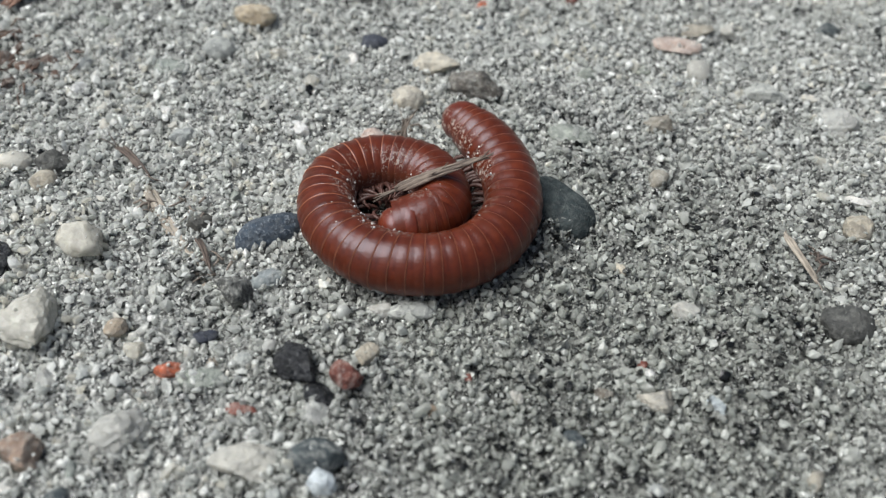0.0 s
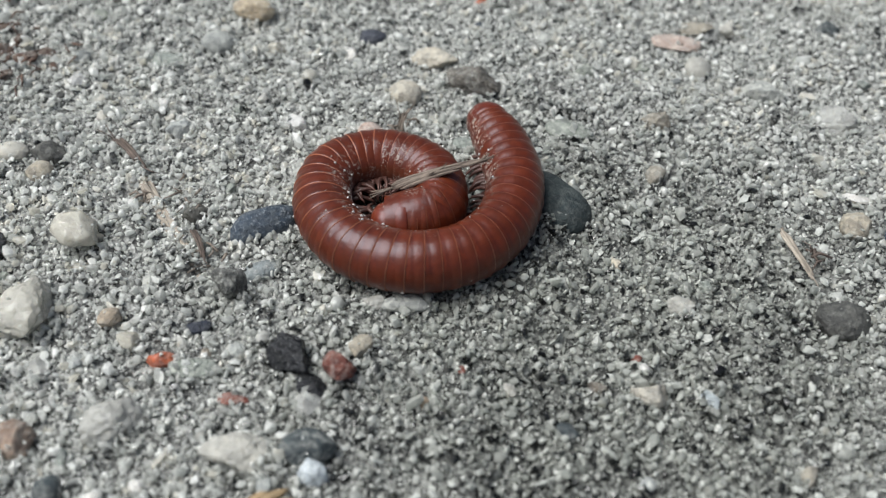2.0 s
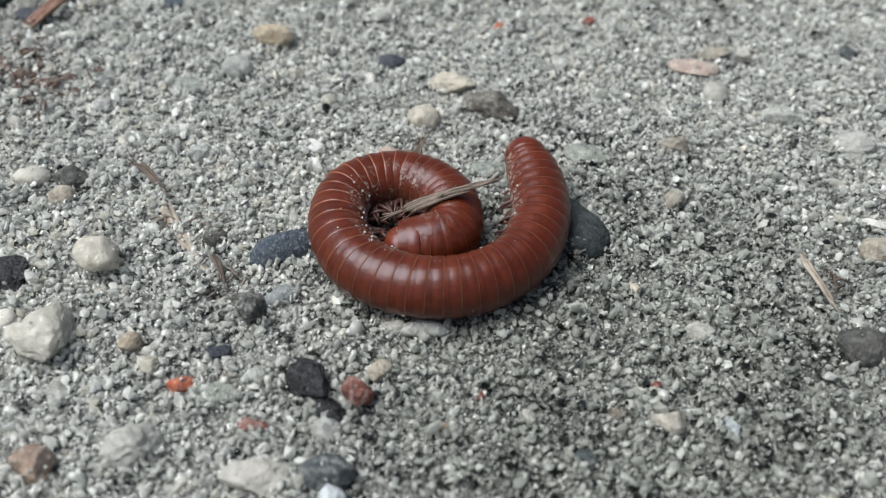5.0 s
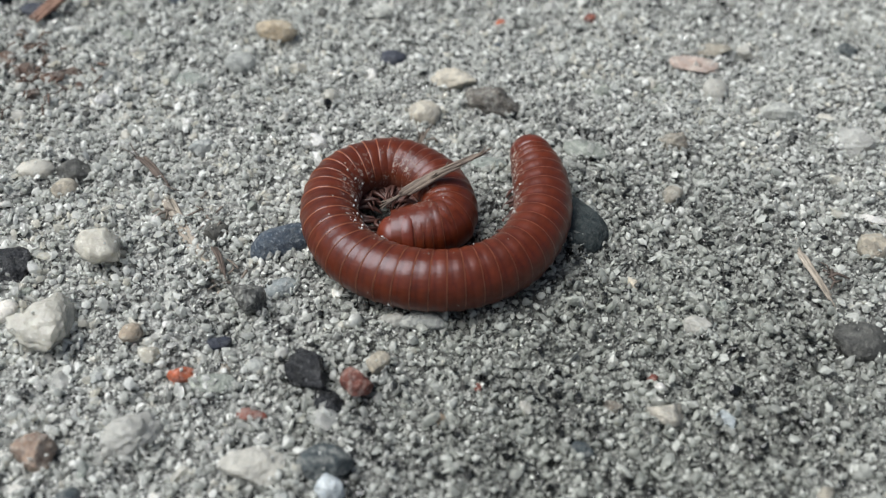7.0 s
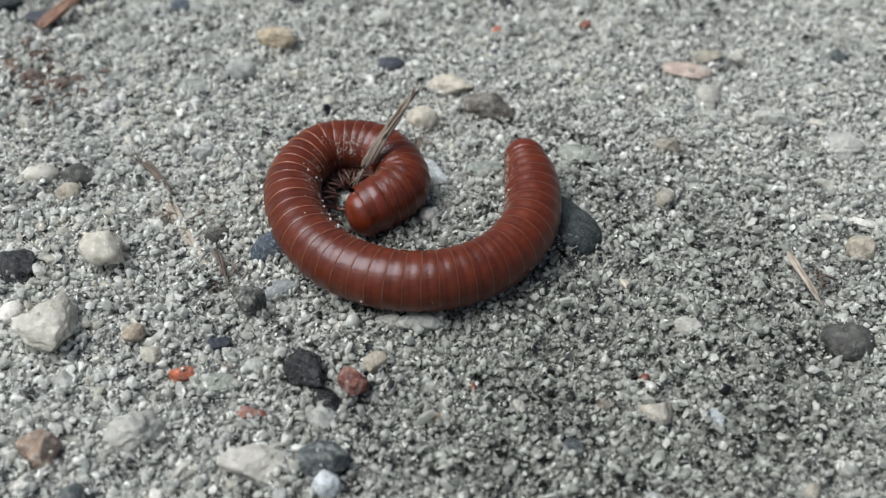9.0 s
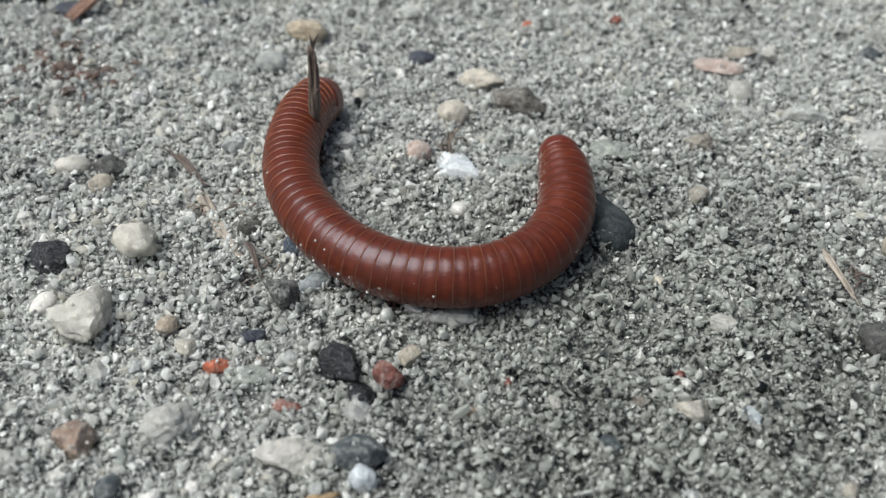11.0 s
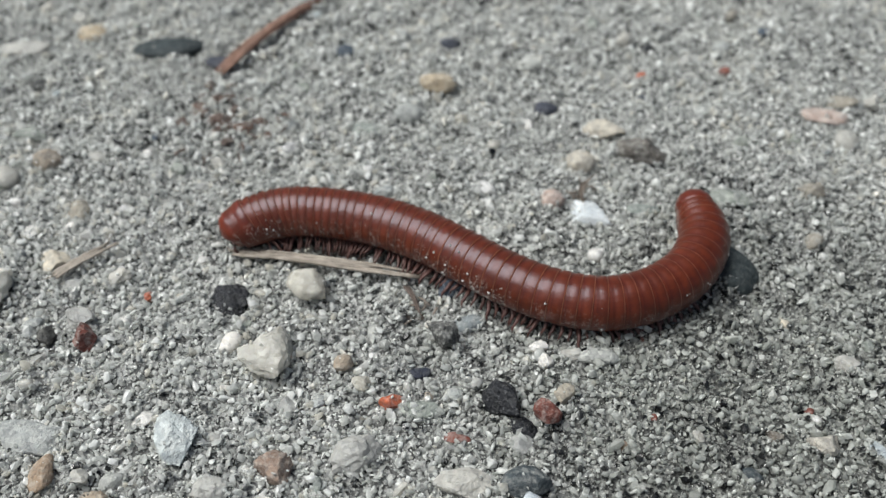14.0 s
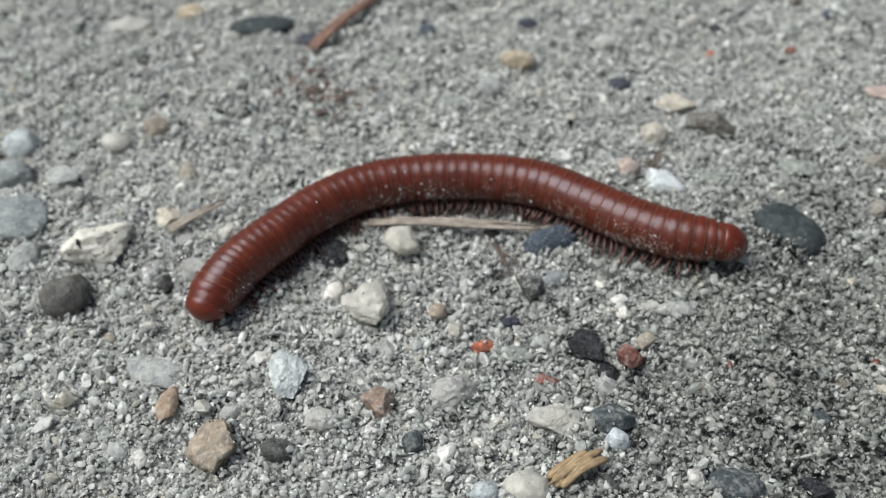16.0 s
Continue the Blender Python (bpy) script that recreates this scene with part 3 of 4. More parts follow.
pebble("pebble", "beige wedge-shaped pebble in the sand", "block", "tan", -23.5, -7.2, 2.2, 2.5, 1.2, -26)
pebble("pebble", "tiny white quartz grain on the sand", "round", "milk", -21.0, -5.9, 0.8, 1.0, 0.5, 0)
pebble("pebble", "dark grey-brown pebble in the sand", "angular", "charcoal", -33.4, 11.9, 3.9, 3.2, 2.1, 0)
pebble("pebble", "pale grey pebble half sunk in the sand", "round", "pale", -37.0, 12.0, 3.8, 2.5, 1.5, 0)
pebble("flat_pebble", "flat grey-green sliver of stone on sand", "flat", "greygreen", 5.4, 15.6, 4.2, 1.9, 0.6, -5)
pebble("pebble", "pale grey quartz chip in the sand", "angular", "pale", 22.5, -4.6, 2.8, 2.0, 1.3, -13)
pebble("brick_crumb", "tiny dark red crumb on the sand", "angular", "brick", 4.6, -11.5, 0.9, 0.8, 0.5, 0)
pebble("pebble", "small brown flake in the sand", "flat", "brown", 14.9, -12.4, 2.0, 1.6, 0.5, 0)
pebble("pebble", "dark grey pebble shape sunk in the sand", "angular", "slategrey", 12.2, -16.8, 2.6, 1.7, 1.1, 0)
pebble("pebble", "small pale quartz grain on the sand", "angular", "pale", 8.1, -13.4, 1.3, 1.3, 0.8, 0)
pebble("pebble", "small pale quartz chip on the sand", "angular", "pale", 34.1, 36.2, 2.2, 2.1, 1.4, 0)
pebble("pebble", "small dark grey pebble in the sand", "angular", "slategrey", 45.3, 36.0, 3.4, 2.3, 1.5, 0)
pebble("pebble", "dull grey-brown pebble sunk in sand", "flat", "greybrown", 30.5, 35.8, 4.6, 3.0, 0.9, 0)
pebble("pebble", "small grey-green pebble in the sand", "angular", "greygreen", 17.4, 27.5, 2.4, 2.3, 1.5, 0)
pebble("pebble", "black rough cindery pebble on the sand", "angular", "basalt", -35.4, -0.4, 4.0, 5.0, 2.6, 32)
pebble("pebble", "small white oval quartz pebble", "round", "milk", -34.4, -5.3, 2.1, 2.9, 1.3, -26)
pebble("quartz_chunk", "bluish white angular quartz piece on sand", "flat", "milkblue", -0.1, 14.5, 5.6, 3.8, 1.1, -23)
pebble("pebble", "small pinkish tan pebble on the sand", "round", "pink", -4.1, 16.5, 3.0, 2.9, 1.7, 0)
pebble("pebble", "white rounded pebble with black flecks", "block", "speckled", -59.9, -1.4, 8.5, 6.3, 3.5, 32)
pebble("pebble", "dark charcoal grey rounded pebble in sand", "round", "charcoal", -61.4, -8.3, 5.3, 5.3, 3.2, 13)
pebble("pebble", "pale blue-green rounded pebble in sand", "round", "paleblue", -75.3, 14.5, 4.6, 5.1, 2.8, -26)
pebble("slate_pebble", "smooth grey-blue slate pebble in sand", "worn", "paleslate", -70.4, 2.3, 6.4, 9.0, 1.9, 52)
pebble("pebble", "grey rounded pebble in the sand", "round", "paleslate", -73.9, 9.0, 5.6, 4.4, 2.6, 0)
pebble("pebble", "mid grey smooth pebble in the sand", "round", "grey", -67.9, -3.1, 3.7, 4.8, 2.2, 0)
pebble("pebble", "light grey-green flat pebble in sand", "flat", "grey", -68.2, 9.3, 4.4, 3.3, 1.0, -13)
pebble("pebble", "beige-grey blunt pebble in the sand", "angular", "cream", -54.2, 4.3, 4.0, 3.2, 2.1, 0)
pebble("pebble", "small dark grey pebble in the sand", "angular", "charcoal", -51.8, -5.6, 2.5, 3.2, 1.6, 0)
pebble("flat_pebble", "striped grey flat pebble in the sand", "flat", "grey", -49.2, -16.9, 7.4, 4.1, 1.2, -13)
pebble("pebble", "squarish tan orange pebble in the sand", "block", "orangetan", -47.3, -20.6, 2.7, 4.1, 1.5, -6)
pebble("pebble", "large rough tan brown sandstone pebble", "angular", "tan", -41.6, -24.7, 5.6, 5.8, 3.7, 26)
pebble("pebble", "small white chip with a hollow", "angular", "milk", -48.0, -26.4, 1.9, 2.1, 1.2, 0)
pebble("quartz_chunk", "upright pale bluish quartz piece in sand", "block", "paleblue", -36.4, -17.0, 4.2, 6.6, 2.2, 26)
pebble("pebble", "thin white flake on the sand", "flat", "milk", -40.3, -14.5, 2.3, 1.8, 0.5, 32)
pebble("pebble", "pale whitish quartz pebble in sand", "angular", "pale", -32.7, -21.0, 3.8, 2.7, 1.8, 0)
# charcoal lump added for the shade of a dark gap; no pebble lies there
pebble("pebble", "dark grey pebble shape sunk in the sand", "angular", "charcoal", -35.6, -24.7, 4.1, 2.4, 1.5, 0)
pebble("pebble", "brownish pink pebble in the sand", "angular", "rust", -27.5, -18.8, 4.4, 3.5, 2.3, 0)
pebble("pebble", "translucent grey-beige blunt pebble in sand", "angular", "pale", -21.2, -16.7, 5.3, 4.5, 2.9, 0)
pebble("pebble", "blue-grey small pebble in the sand", "round", "slategrey", -24.1, -22.8, 2.3, 2.4, 1.4, 0)
pebble("pebble", "white quartz chip in the sand", "angular", "milk", -21.1, -23.7, 2.2, 2.7, 1.4, -26)
pebble("pebble", "beige-grey rounded pebble in the sand", "round", "pale", -13.9, -26.4, 4.4, 3.2, 1.9, 0)
pebble("pebble", "pale blue-grey pebble in the sand", "round", "paleblue", -17.6, -27.2, 3.3, 2.3, 1.4, 0)
pebble("slate_pebble", "dark blue-grey smooth pebble in sand", "round", "slategrey", 3.9, -24.4, 5.3, 3.6, 2.1, 0)
pebble("pebble", "dark grey pebble in the sand", "angular", "basalt", 10.8, -24.5, 4.2, 2.5, 1.6, 0)
pebble("pebble", "small white quartz chip on the sand", "angular", "milk", 0.3, -24.2, 1.6, 1.8, 1.1, 0)
pebble("brick_fragment", "red brick crumb with squared edges", "block", "brick", -47.9, -6.1, 2.5, 3.4, 1.8, 10)
pebble("pebble", "whitish crumbly quartz pebble", "angular", "pale", -49.3, -3.5, 3.1, 2.5, 1.6, 0)
pebble("pebble", "tiny white quartz grain on sand", "round", "milk", -46.4, -5.8, 1.1, 1.2, 0.7, 0)
pebble("brick_crumb", "tiny orange-red brick crumb", "angular", "orange", -43.6, -0.0, 1.2, 1.2, 0.8, 0)
pebble("slate_pebble", "dark blue-grey oval slate pebble in sand", "worn", "slategreen", -52.5, 41.8, 9.8, 5.2, 1.6, 5)
pebble("pebble", "small dark navy pebble in sand", "block", "navy", -45.0, 39.2, 4.4, 2.4, 1.3, 6)
pebble("pebble", "ochre pebble in the sand", "round", "ochre", -62.9, 44.4, 4.1, 3.1, 1.9, 0)
pebble("flat_pebble", "pale grey flat pebble in sand", "flat", "pale", -70.6, 41.0, 7.9, 3.6, 1.1, -6)
pebble("pebble", "small dark slate pebble in sand", "round", "slate", -29.9, 43.0, 3.0, 2.4, 1.4, 0)
pebble("pebble", "small dark blue-grey pebble", "round", "navy", -16.7, 45.2, 3.3, 2.1, 1.2, 0)
pebble("pebble", "pale grey quartz pebble in sand", "angular", "pale", -47.4, 2.4, 3.3, 2.7, 1.8, 0)
pebble("pebble", "light grey pebble in the sand", "angular", "grey", -22.1, 16.1, 3.1, 2.4, 1.6, 0)
pebble("pebble", "small white quartz grain on sand", "round", "milk", 0.2, 8.1, 1.8, 1.9, 1.1, 0)
pebble("pebble", "grey flat stone sliver in sand", "flat", "grey", -6.5, 41.4, 4.1, 2.4, 0.7, 19)
pebble("pebble", "tiny black pebble on the sand", "round", "basalt", 8.3, 46.1, 1.8, 1.8, 1.1, 0)
pebble("pebble", "grey-beige pebble in the sand", "round", "greybrown", -54.6, 12.1, 2.7, 3.9, 1.6, 13)
pebble("pebble", "small pale quartz chip in sand", "angular", "pale", 13.0, 43.0, 2.5, 2.2, 1.4, 0)
pebble("pebble", "dull brown-grey pebble in sand", "angular", "greybrown", 24.0, 19.0, 3.9, 3.0, 2.0, 0)
pebble("pebble", "pale grey rounded pebble in sand", "round", "pale", -64.1, 16.1, 4.1, 3.2, 1.9, 0)
pebble("pebble", "grey flat pebble sunk in sand", "flat", "greygreen", -64.1, 24.0, 4.3, 2.7, 0.8, 0)
pebble("pebble", "grey-brown rounded pebble in sand", "round", "greybrown", -33.6, 9.8, 2.7, 2.8, 1.6, 0)
pebble("pebble", "dark grey pebble beside the twig", "angular", "charcoal", -18.8, 4.8, 3.0, 2.8, 1.8, 0)
pebble("pebble", "pale tan pebble sunk in sand", "round", "tan", -60.2, 19.1, 4.0, 3.4, 2.0, 0)


def pale_strewn():
    """Many small pale quartz lumps on the dry side of the sand."""
    rng = random.Random(41)
    kinds = (("milk", "small milky quartz lump in sand"), ("quartz", "small creamy quartz lump in sand"), ("pale", "small pale grey stone lump in sand"), ("grey", "small light grey stone lump in sand"))
    taken = [(o.location.x * 1000, o.location.y * 1000, o.dimensions.x * 600) for o in bpy.data.objects if o.get("group")]
    made = 0
    while made < 90:
        x, y = rng.uniform(-66, -6), rng.uniform(-27, 30)
        size = rng.choice((1.1, 1.3, 1.6, 2.0, 2.5)) * rng.uniform(0.85, 1.15)
        if math.hypot(x + 1, y - 6) < 13 or (-48 < x < 12 and -6 < y < 17 and size > 1.5):
            continue
        if any(math.hypot(x - a, y - b) < r + 0.5 * size for a, b, r in taken):
            continue
        taken.append((x, y, 0.6 * size))
        colour, label = rng.choices(kinds, (3, 2, 5, 4))[0]
        pebble("quartz_lump" if colour in ("milk", "quartz") else "pebble", label, rng.choice(("angular", "angular", "block", "round")), colour, x, y, size, size * rng.uniform(0.65, 0.95), size * rng.uniform(0.4, 0.6), rng.uniform(-80, 80))
        made += 1


def strewn_pebbles():
    """Small dull stones half sunk all over the sand, thinner on the damp side."""
    rng = random.Random(77)
    kinds = (("pale", "small dull pale grey pebble in sand"), ("grey", "small mid grey pebble in sand"), ("greygreen", "small grey-green pebble in sand"),
             ("cream", "small dull cream pebble in sand"), ("greygreen", "small mottled grey-green pebble in sand"), ("greybrown", "small grey-brown pebble in sand"),
             ("charcoal", "small dark grey pebble in sand"), ("slate", "small blue-grey slate pebble in sand"), ("paleblue", "small pale bluish pebble in sand"))
    taken = [(o.location.x * 1000, o.location.y * 1000, o.dimensions.x * 600) for o in bpy.data.objects if o.get("group")]
    made = 0
    while made < 120:
        x, y = rng.uniform(-85, 50), rng.uniform(-28, 56)
        size = rng.choice((1.3, 1.5, 1.8, 2.1, 2.5)) * rng.uniform(0.85, 1.15)
        if math.hypot(x - 20, y + 8) < 26 and rng.random() < 0.75:
            continue
        if math.hypot(x + 1, y - 6) < 15 or any(math.hypot(x - a, y - b) < r + 0.6 * size for a, b, r in taken):
            continue
        if -48 < x < 12 and -6 < y < 17 and size > 1.7:
            continue
        taken.append((x, y, 0.6 * size))
        colour, label = rng.choices(kinds, (10, 8, 6, 1, 4, 2, 4, 2, 2))[0]
        pebble("pebble", label, rng.choice(("angular", "angular", "round", "flat")), colour, x, y, size, size * rng.uniform(0.6, 0.95), size * rng.uniform(0.4, 0.6), rng.uniform(-80, 80))
        made += 1


# ---- twigs, chips and plant litter ----
def bent(length, sag, wave, steps=12, seed=0, start=0.0):
    """Points of a slightly bent stalk along x, millimetres to metres."""
    rng = random.Random(seed)
    a, b = rng.uniform(0, 6), rng.uniform(0, 6)
    return [Vector((start + length * k / steps, wave * math.sin(a + 3.1 * k / steps), sag * math.sin(math.pi * k / steps) + 0.3 * wave * math.sin(b + 5 * k / steps))) * MM
            for k in range(steps + 1)]


def stalk(name, label, category, mat, length, thick, taper, sag, wave, seed, fibres=3, squash=0.7):
    """A dry stalk split lengthwise into strands, with frayed ends."""
    rng = random.Random(seed)
    ob = new(name)
    for k in range(5):
        bm = bmesh.new()
        pts = bent(length, sag, wave, 14, seed)
        off = Vector((0, (k - 2) * 0.17 * thick + rng.uniform(-0.04, 0.04), rng.uniform(-0.12, 0.12) * thick * squash)) * MM
        lo, hi = rng.choice((0, 0, 1, 2)), rng.choice((14, 14, 13, 11))
        twist = rng.uniform(-0.3, 0.3)
        line = [p + off * (1 - 0.45 * (1 - taper) * j / 14) + Vector((0, 0, twist * thick * 0.4 * math.sin(j * 0.5) * MM)) for j, p in enumerate(pts)][lo:hi + 1]
        r = [thick * 0.235 * MM * (1 - (1 - taper) * (j + lo) / 14) * rng.uniform(0.8, 1.2) * (0.45 if j in (0, hi - lo) else 1) for j in range(hi - lo + 1)]
        tube(bm, line, r, 7, 0.85)
        part("strand", bm, mat, ob)
    for k in range(fibres):
        bm = bmesh.new()
        at = rng.choice((0, 14, rng.randint(2, 12)))
        p = pts[at]
        d = Vector(((-1 if at < 5 else 1), rng.uniform(-0.6, 0.6), rng.uniform(-0.1, 0.5))) * rng.uniform(0.7, 1.7) * MM
        root = p - Vector((d.x, 0, 0)) * 0.6
        tube(bm, [root, p + d * 0.4, p + d], [0.09 * thick * MM, 0.08 * thick * MM, 0.03 * thick * MM], 5)
        part("fibre", bm, mat, ob)
    return tagged(ob, label, category)


def lie(base, tip, roll=0.0):
    """The pose of a stalk whose foot is at base and which points to tip. Millimetres."""
    a, d = Vector(base) * MM, (Vector(tip) - Vector(base)).normalized()
    side = Vector((0, 0, 1)).cross(d).normalized()
    m = Matrix((d, side, d.cross(side))).transposed().to_4x4()
    return Matrix.Translation(a) @ m @ pose(0, 0, 0, roll)


straw = stalk("straw", "short dry brown straw gripped in the coil", "straw", STRAW, 8.5, 1.1, 0.55, 0.25, 0.2, 4, 12)
grass_stem = stalk("grass_stem", "bleached dry grass stem with frayed ends", "stem", STEM, 19.5, 1.2, 0.6, 1.0, 0.45, 9, 7, 0.6)
splinter = stalk("wood_splinter", "pale wood splinter lying on the sand", "splinter", STEM, 6.2, 0.8, 0.5, 0.2, 0.2, 12, 2)
splinter.matrix_basis = lie((32.9, 4.8, 0.5), (34.5, -1.1, 0.4))
splinter = stalk("wood_splinter", "pale wood splinter beside a beige pebble", "splinter", STEM, 7.0, 1.0, 0.55, 0.2, 0.2, 13, 3)
splinter.matrix_basis = lie((-53.4, 1.6, 0.5), (-48.8, 6.7, 0.7))
twig = stalk("twig", "reddish brown bark twig lying on the sand", "twig", TWIG, 22.0, 1.5, 0.8, 0.4, 0.4, 15, 3, 0.8)
twig.matrix_basis = lie((-44.8, 36.6, 0.7), (-35.7, 51.8, 1.0))
chip = stalk("wood_chip", "tan curled wood chip in the sand", "wood chip", CHIP, 5.4, 1.9, 0.7, 0.4, 0.3, 18, 1, 0.5)
chip.matrix_basis = lie((-11.6, -26.2, 0.5), (-7.4, -22.6, 1.0))


twig = stalk("twig", "thin reddish brown twig half sunk in sand", "twig", BARK, 6.2, 0.75, 0.6, 0.3, 0.3, 21, 3, 0.8)
twig.matrix_basis = lie((-28.4, 14.6, 0.3), (-23.4, 9.6, 0.5))
twig = stalk("twig", "thin brown twig end sticking from sand", "twig", BARK, 4.2, 0.6, 0.5, 0.2, 0.2, 22, 2, 0.8)
twig.matrix_basis = lie((-18.6, 3.0, 0.2), (-17.0, -1.4, 0.6))

twig = stalk("twig", "dark withered twig end standing out of sand", "twig", ROOT, 3.0, 0.8, 0.4, 0.3, 0.4, 23, 7, 0.9)
twig.matrix_basis = lie((-1.0, 16.3, 0.0), (-0.2, 17.0, 2.6))


def litter(label, x, y, spread, count, mat, seed):
    """A little tangle of rootlets, one thing with its strands as parts. Millimetres."""
    rng = random.Random(seed)
    ob = new("root_litter")
    ob.location = (x * MM, y * MM, float(height(x * MM, y * MM)) + 0.2 * MM)
    for _ in range(count):
        bm = bmesh.new()
        a = rng.uniform(0, math.tau)
        c = Vector((rng.gauss(0, spread), rng.gauss(0, spread), rng.uniform(0.0, 0.5)))
        d = Vector((math.cos(a), math.sin(a), rng.uniform(-0.1, 0.25))) * rng.uniform(0.8, 2.2)
        k = Vector((rng.uniform(-0.3, 0.3), rng.uniform(-0.3, 0.3), rng.uniform(0, 0.4)))
        r = rng.uniform(0.06, 0.16) * MM
        tube(bm, [(c - d / 2) * MM, (c + k) * MM, (c + d / 2) * MM], [r, r * 0.9, r * 0.5], 5)
        part("rootlet", bm, mat, ob)
    return tagged(ob, label, "plant litter")


litter("dark rootlets tangled beside the dry stem", -21.5, 6.5, 1.6, 14, ROOT, 3)
litter("small dark dry plant crumb on sand", -1.2, 17.6, 0.6, 7, ROOT, 4)
litter("brown rootlet crumbs next to a splinter", 35.2, 1.6, 0.7, 7, BARK, 5)
litter("reddish brown plant litter on the sand", -40.5, 26.0, 3.2, 26, HUMUS, 6)
litter("brown plant shreds on the sand", -44.0, 30.5, 2.2, 12, HUMUS, 7)
litter("thin grey rootlets on the sand", -17.2, 0.5, 0.9, 6, ROOT, 8)

for k, (x, y, w) in enumerate(((-39.6, 26.4, 2.8), (-42.6, 27.6, 3.4), (-41.0, 24.2, 2.2), (-45.4, 29.6, 2.9), (-43.8, 32.2, 2.2), (-38.0, 28.2, 1.9), (-47.2, 27.0, 2.3), (-41.5, 30.4, 2.0), (-36.6, 25.6, 1.4))):
    pebble("soil_crumb", "reddish brown crumb of soil in the sand", "angular", "humus", x, y, w, w * 0.75, w * 0.45, 40 * k)
pale_strewn()
strewn_pebbles()


def heaped_sand():
    """Grains banked against the rims of the stones, and a sprinkle of small ones on their tops."""
    rng = np.random.default_rng(8)
    places, sizes, lifts = [], [], []
    for x, y, long, deep, high, turn, z, bare in SETTLED:
        c, s = math.cos(radians(turn)), math.sin(radians(turn))
        count = int(3.4 * math.pi * (long + deep) / 4 / 0.36)
        top = int(long * deep * (0.06 if bare else 0.35))
        for k in range(count + top):
            a = rng.uniform(0, math.tau)
            r = rng.uniform(0.95 if bare else 0.76, 1.12) if k < count else 0.8 * math.sqrt(rng.random())
            u, v = r * math.cos(a) * long / 2, r * math.sin(a) * deep / 2
            px, py = (x + u * c - v * s) * MM, (y + u * s + v * c) * MM
            size = rng.uniform(0.3, 0.7) if k < count else 0.1 + 0.32 * rng.random() ** 2
            base = float(height(px, py))
            want = base + rng.uniform(0.0, 0.45) * high * max(0.0, 1.5 - r) * MM if k < count else z + 0.56 * high * math.sqrt(max(0, 1 - r * r)) * MM
            places.append((px, py))
            sizes.append(size * MM)
            lifts.append((want - base) / (size * MM))
    # sand lying over the stem before it is dug up
    for k in range(420):
        f = rng.random()
        side = rng.normal(0, 0.75)
        px, py = (-26.6 + 9.4 * f + 0.84 * side) * MM, (13.4 - 14.6 * f + 0.54 * side) * MM
        size = rng.uniform(0.28, 0.62) * MM
        places.append((px, py))
        sizes.append(size)
        lifts.append(max(0.0, 0.55 - 0.3 * abs(side)) * rng.uniform(0.5, 1.5) * MM / size)
    solid_grains("heaped_sand_grains", "sand grains banked against the pebbles", np.array(places), np.array(sizes), np.array(lifts), 91)


heaped_sand()
white_chip = pebble("quartz_chip", "small white quartz chip pushed by the legs", "angular", "milk", -5.0, -4.3, 2.1, 1.6, 1.4, -35)
white_chip_low = pebble("quartz_chip", "small white squarish quartz chip on sand", "angular", "milk", -5.3, -6.0, 1.8, 1.9, 1.3, 10)


# ---- the millipede ----
RADIUS = 2.62
RINGS = 54
SPINES = []


def spine(t, tail_height, head_height, tail_tilt, head_tilt, points):
    """The body's line at t seconds from tail to head and the heights of its axis, in millimetres; the tilts say how far the back leans outwards, in degrees."""
    p = np.array(points)
    q = np.vstack([2 * p[0] - p[1], p, 2 * p[-1] - p[-2]])
    fine = []
    for k in range(len(p) - 1):
        a, b, c, d = q[k:k + 4]
        for u in np.linspace(0, 1, 20, endpoint=False):
            fine.append(0.5 * (2 * b + (c - a) * u + (2 * a - 5 * b + 4 * c - d) * u * u + (3 * b - a - 3 * c + d) * u ** 3))
    fine = np.array(fine + [p[-1]])
    s = np.r_[0, np.cumsum(np.linalg.norm(np.diff(fine, axis=0), axis=1))]
    even = np.linspace(0, s[-1], 121)
    line = np.stack([np.interp(even, s, fine[:, k]) for k in (0, 1)], 1)
    heading = np.unwrap(np.arctan2(*np.diff(line, axis=0).T[::-1]))
    SPINES.append((t, s[-1], tail_height, head_height, tail_tilt, head_tilt, line.mean(0), heading))


spine(0.0, 2.7, 2.7, 35, 70, [(4.3, 16.6), (7.0, 12.5), (8.5, 8.2), (8.2, 3.5), (5.3, -0.5), (0.7, -2.0), (-4.0, -0.8), (-7.1, 3.0), (-7.0, 7.8), (-3.2, 10.2), (1.2, 8.9), (2.3, 4.6), (-1.2, 2.7)])
spine(1.0, 2.7, 2.7, 35, 70, [(5.3, 16.1), (7.7, 11.9), (9.0, 7.7), (8.3, 3.0), (5.2, -0.7), (0.6, -2.2), (-4.0, -1.0), (-7.0, 2.8), (-6.9, 7.5), (-3.3, 10.0), (1.2, 8.7), (2.2, 4.5), (-1.2, 2.7)])
spine(2.5, 2.7, 2.7, 32, 70, [(7.8, 15.6), (8.9, 10.9), (9.3, 6.5), (7.9, 1.8), (4.5, -1.7), (-0.4, -2.6), (-4.9, -0.6), (-7.3, 3.6), (-6.7, 8.2), (-2.4, 10.1), (1.8, 8.0), (2.2, 3.5), (-1.6, 2.2)])
spine(4.0, 2.7, 2.7, 30, 68, [(8.5, 14.6), (9.5, 10.0), (9.6, 5.6), (7.9, 1.1), (4.1, -1.9), (-0.7, -2.5), (-5.1, -0.5), (-7.3, 3.8), (-6.5, 8.3), (-2.2, 10.1), (1.8, 7.9), (2.1, 3.5), (-1.6, 2.2)])
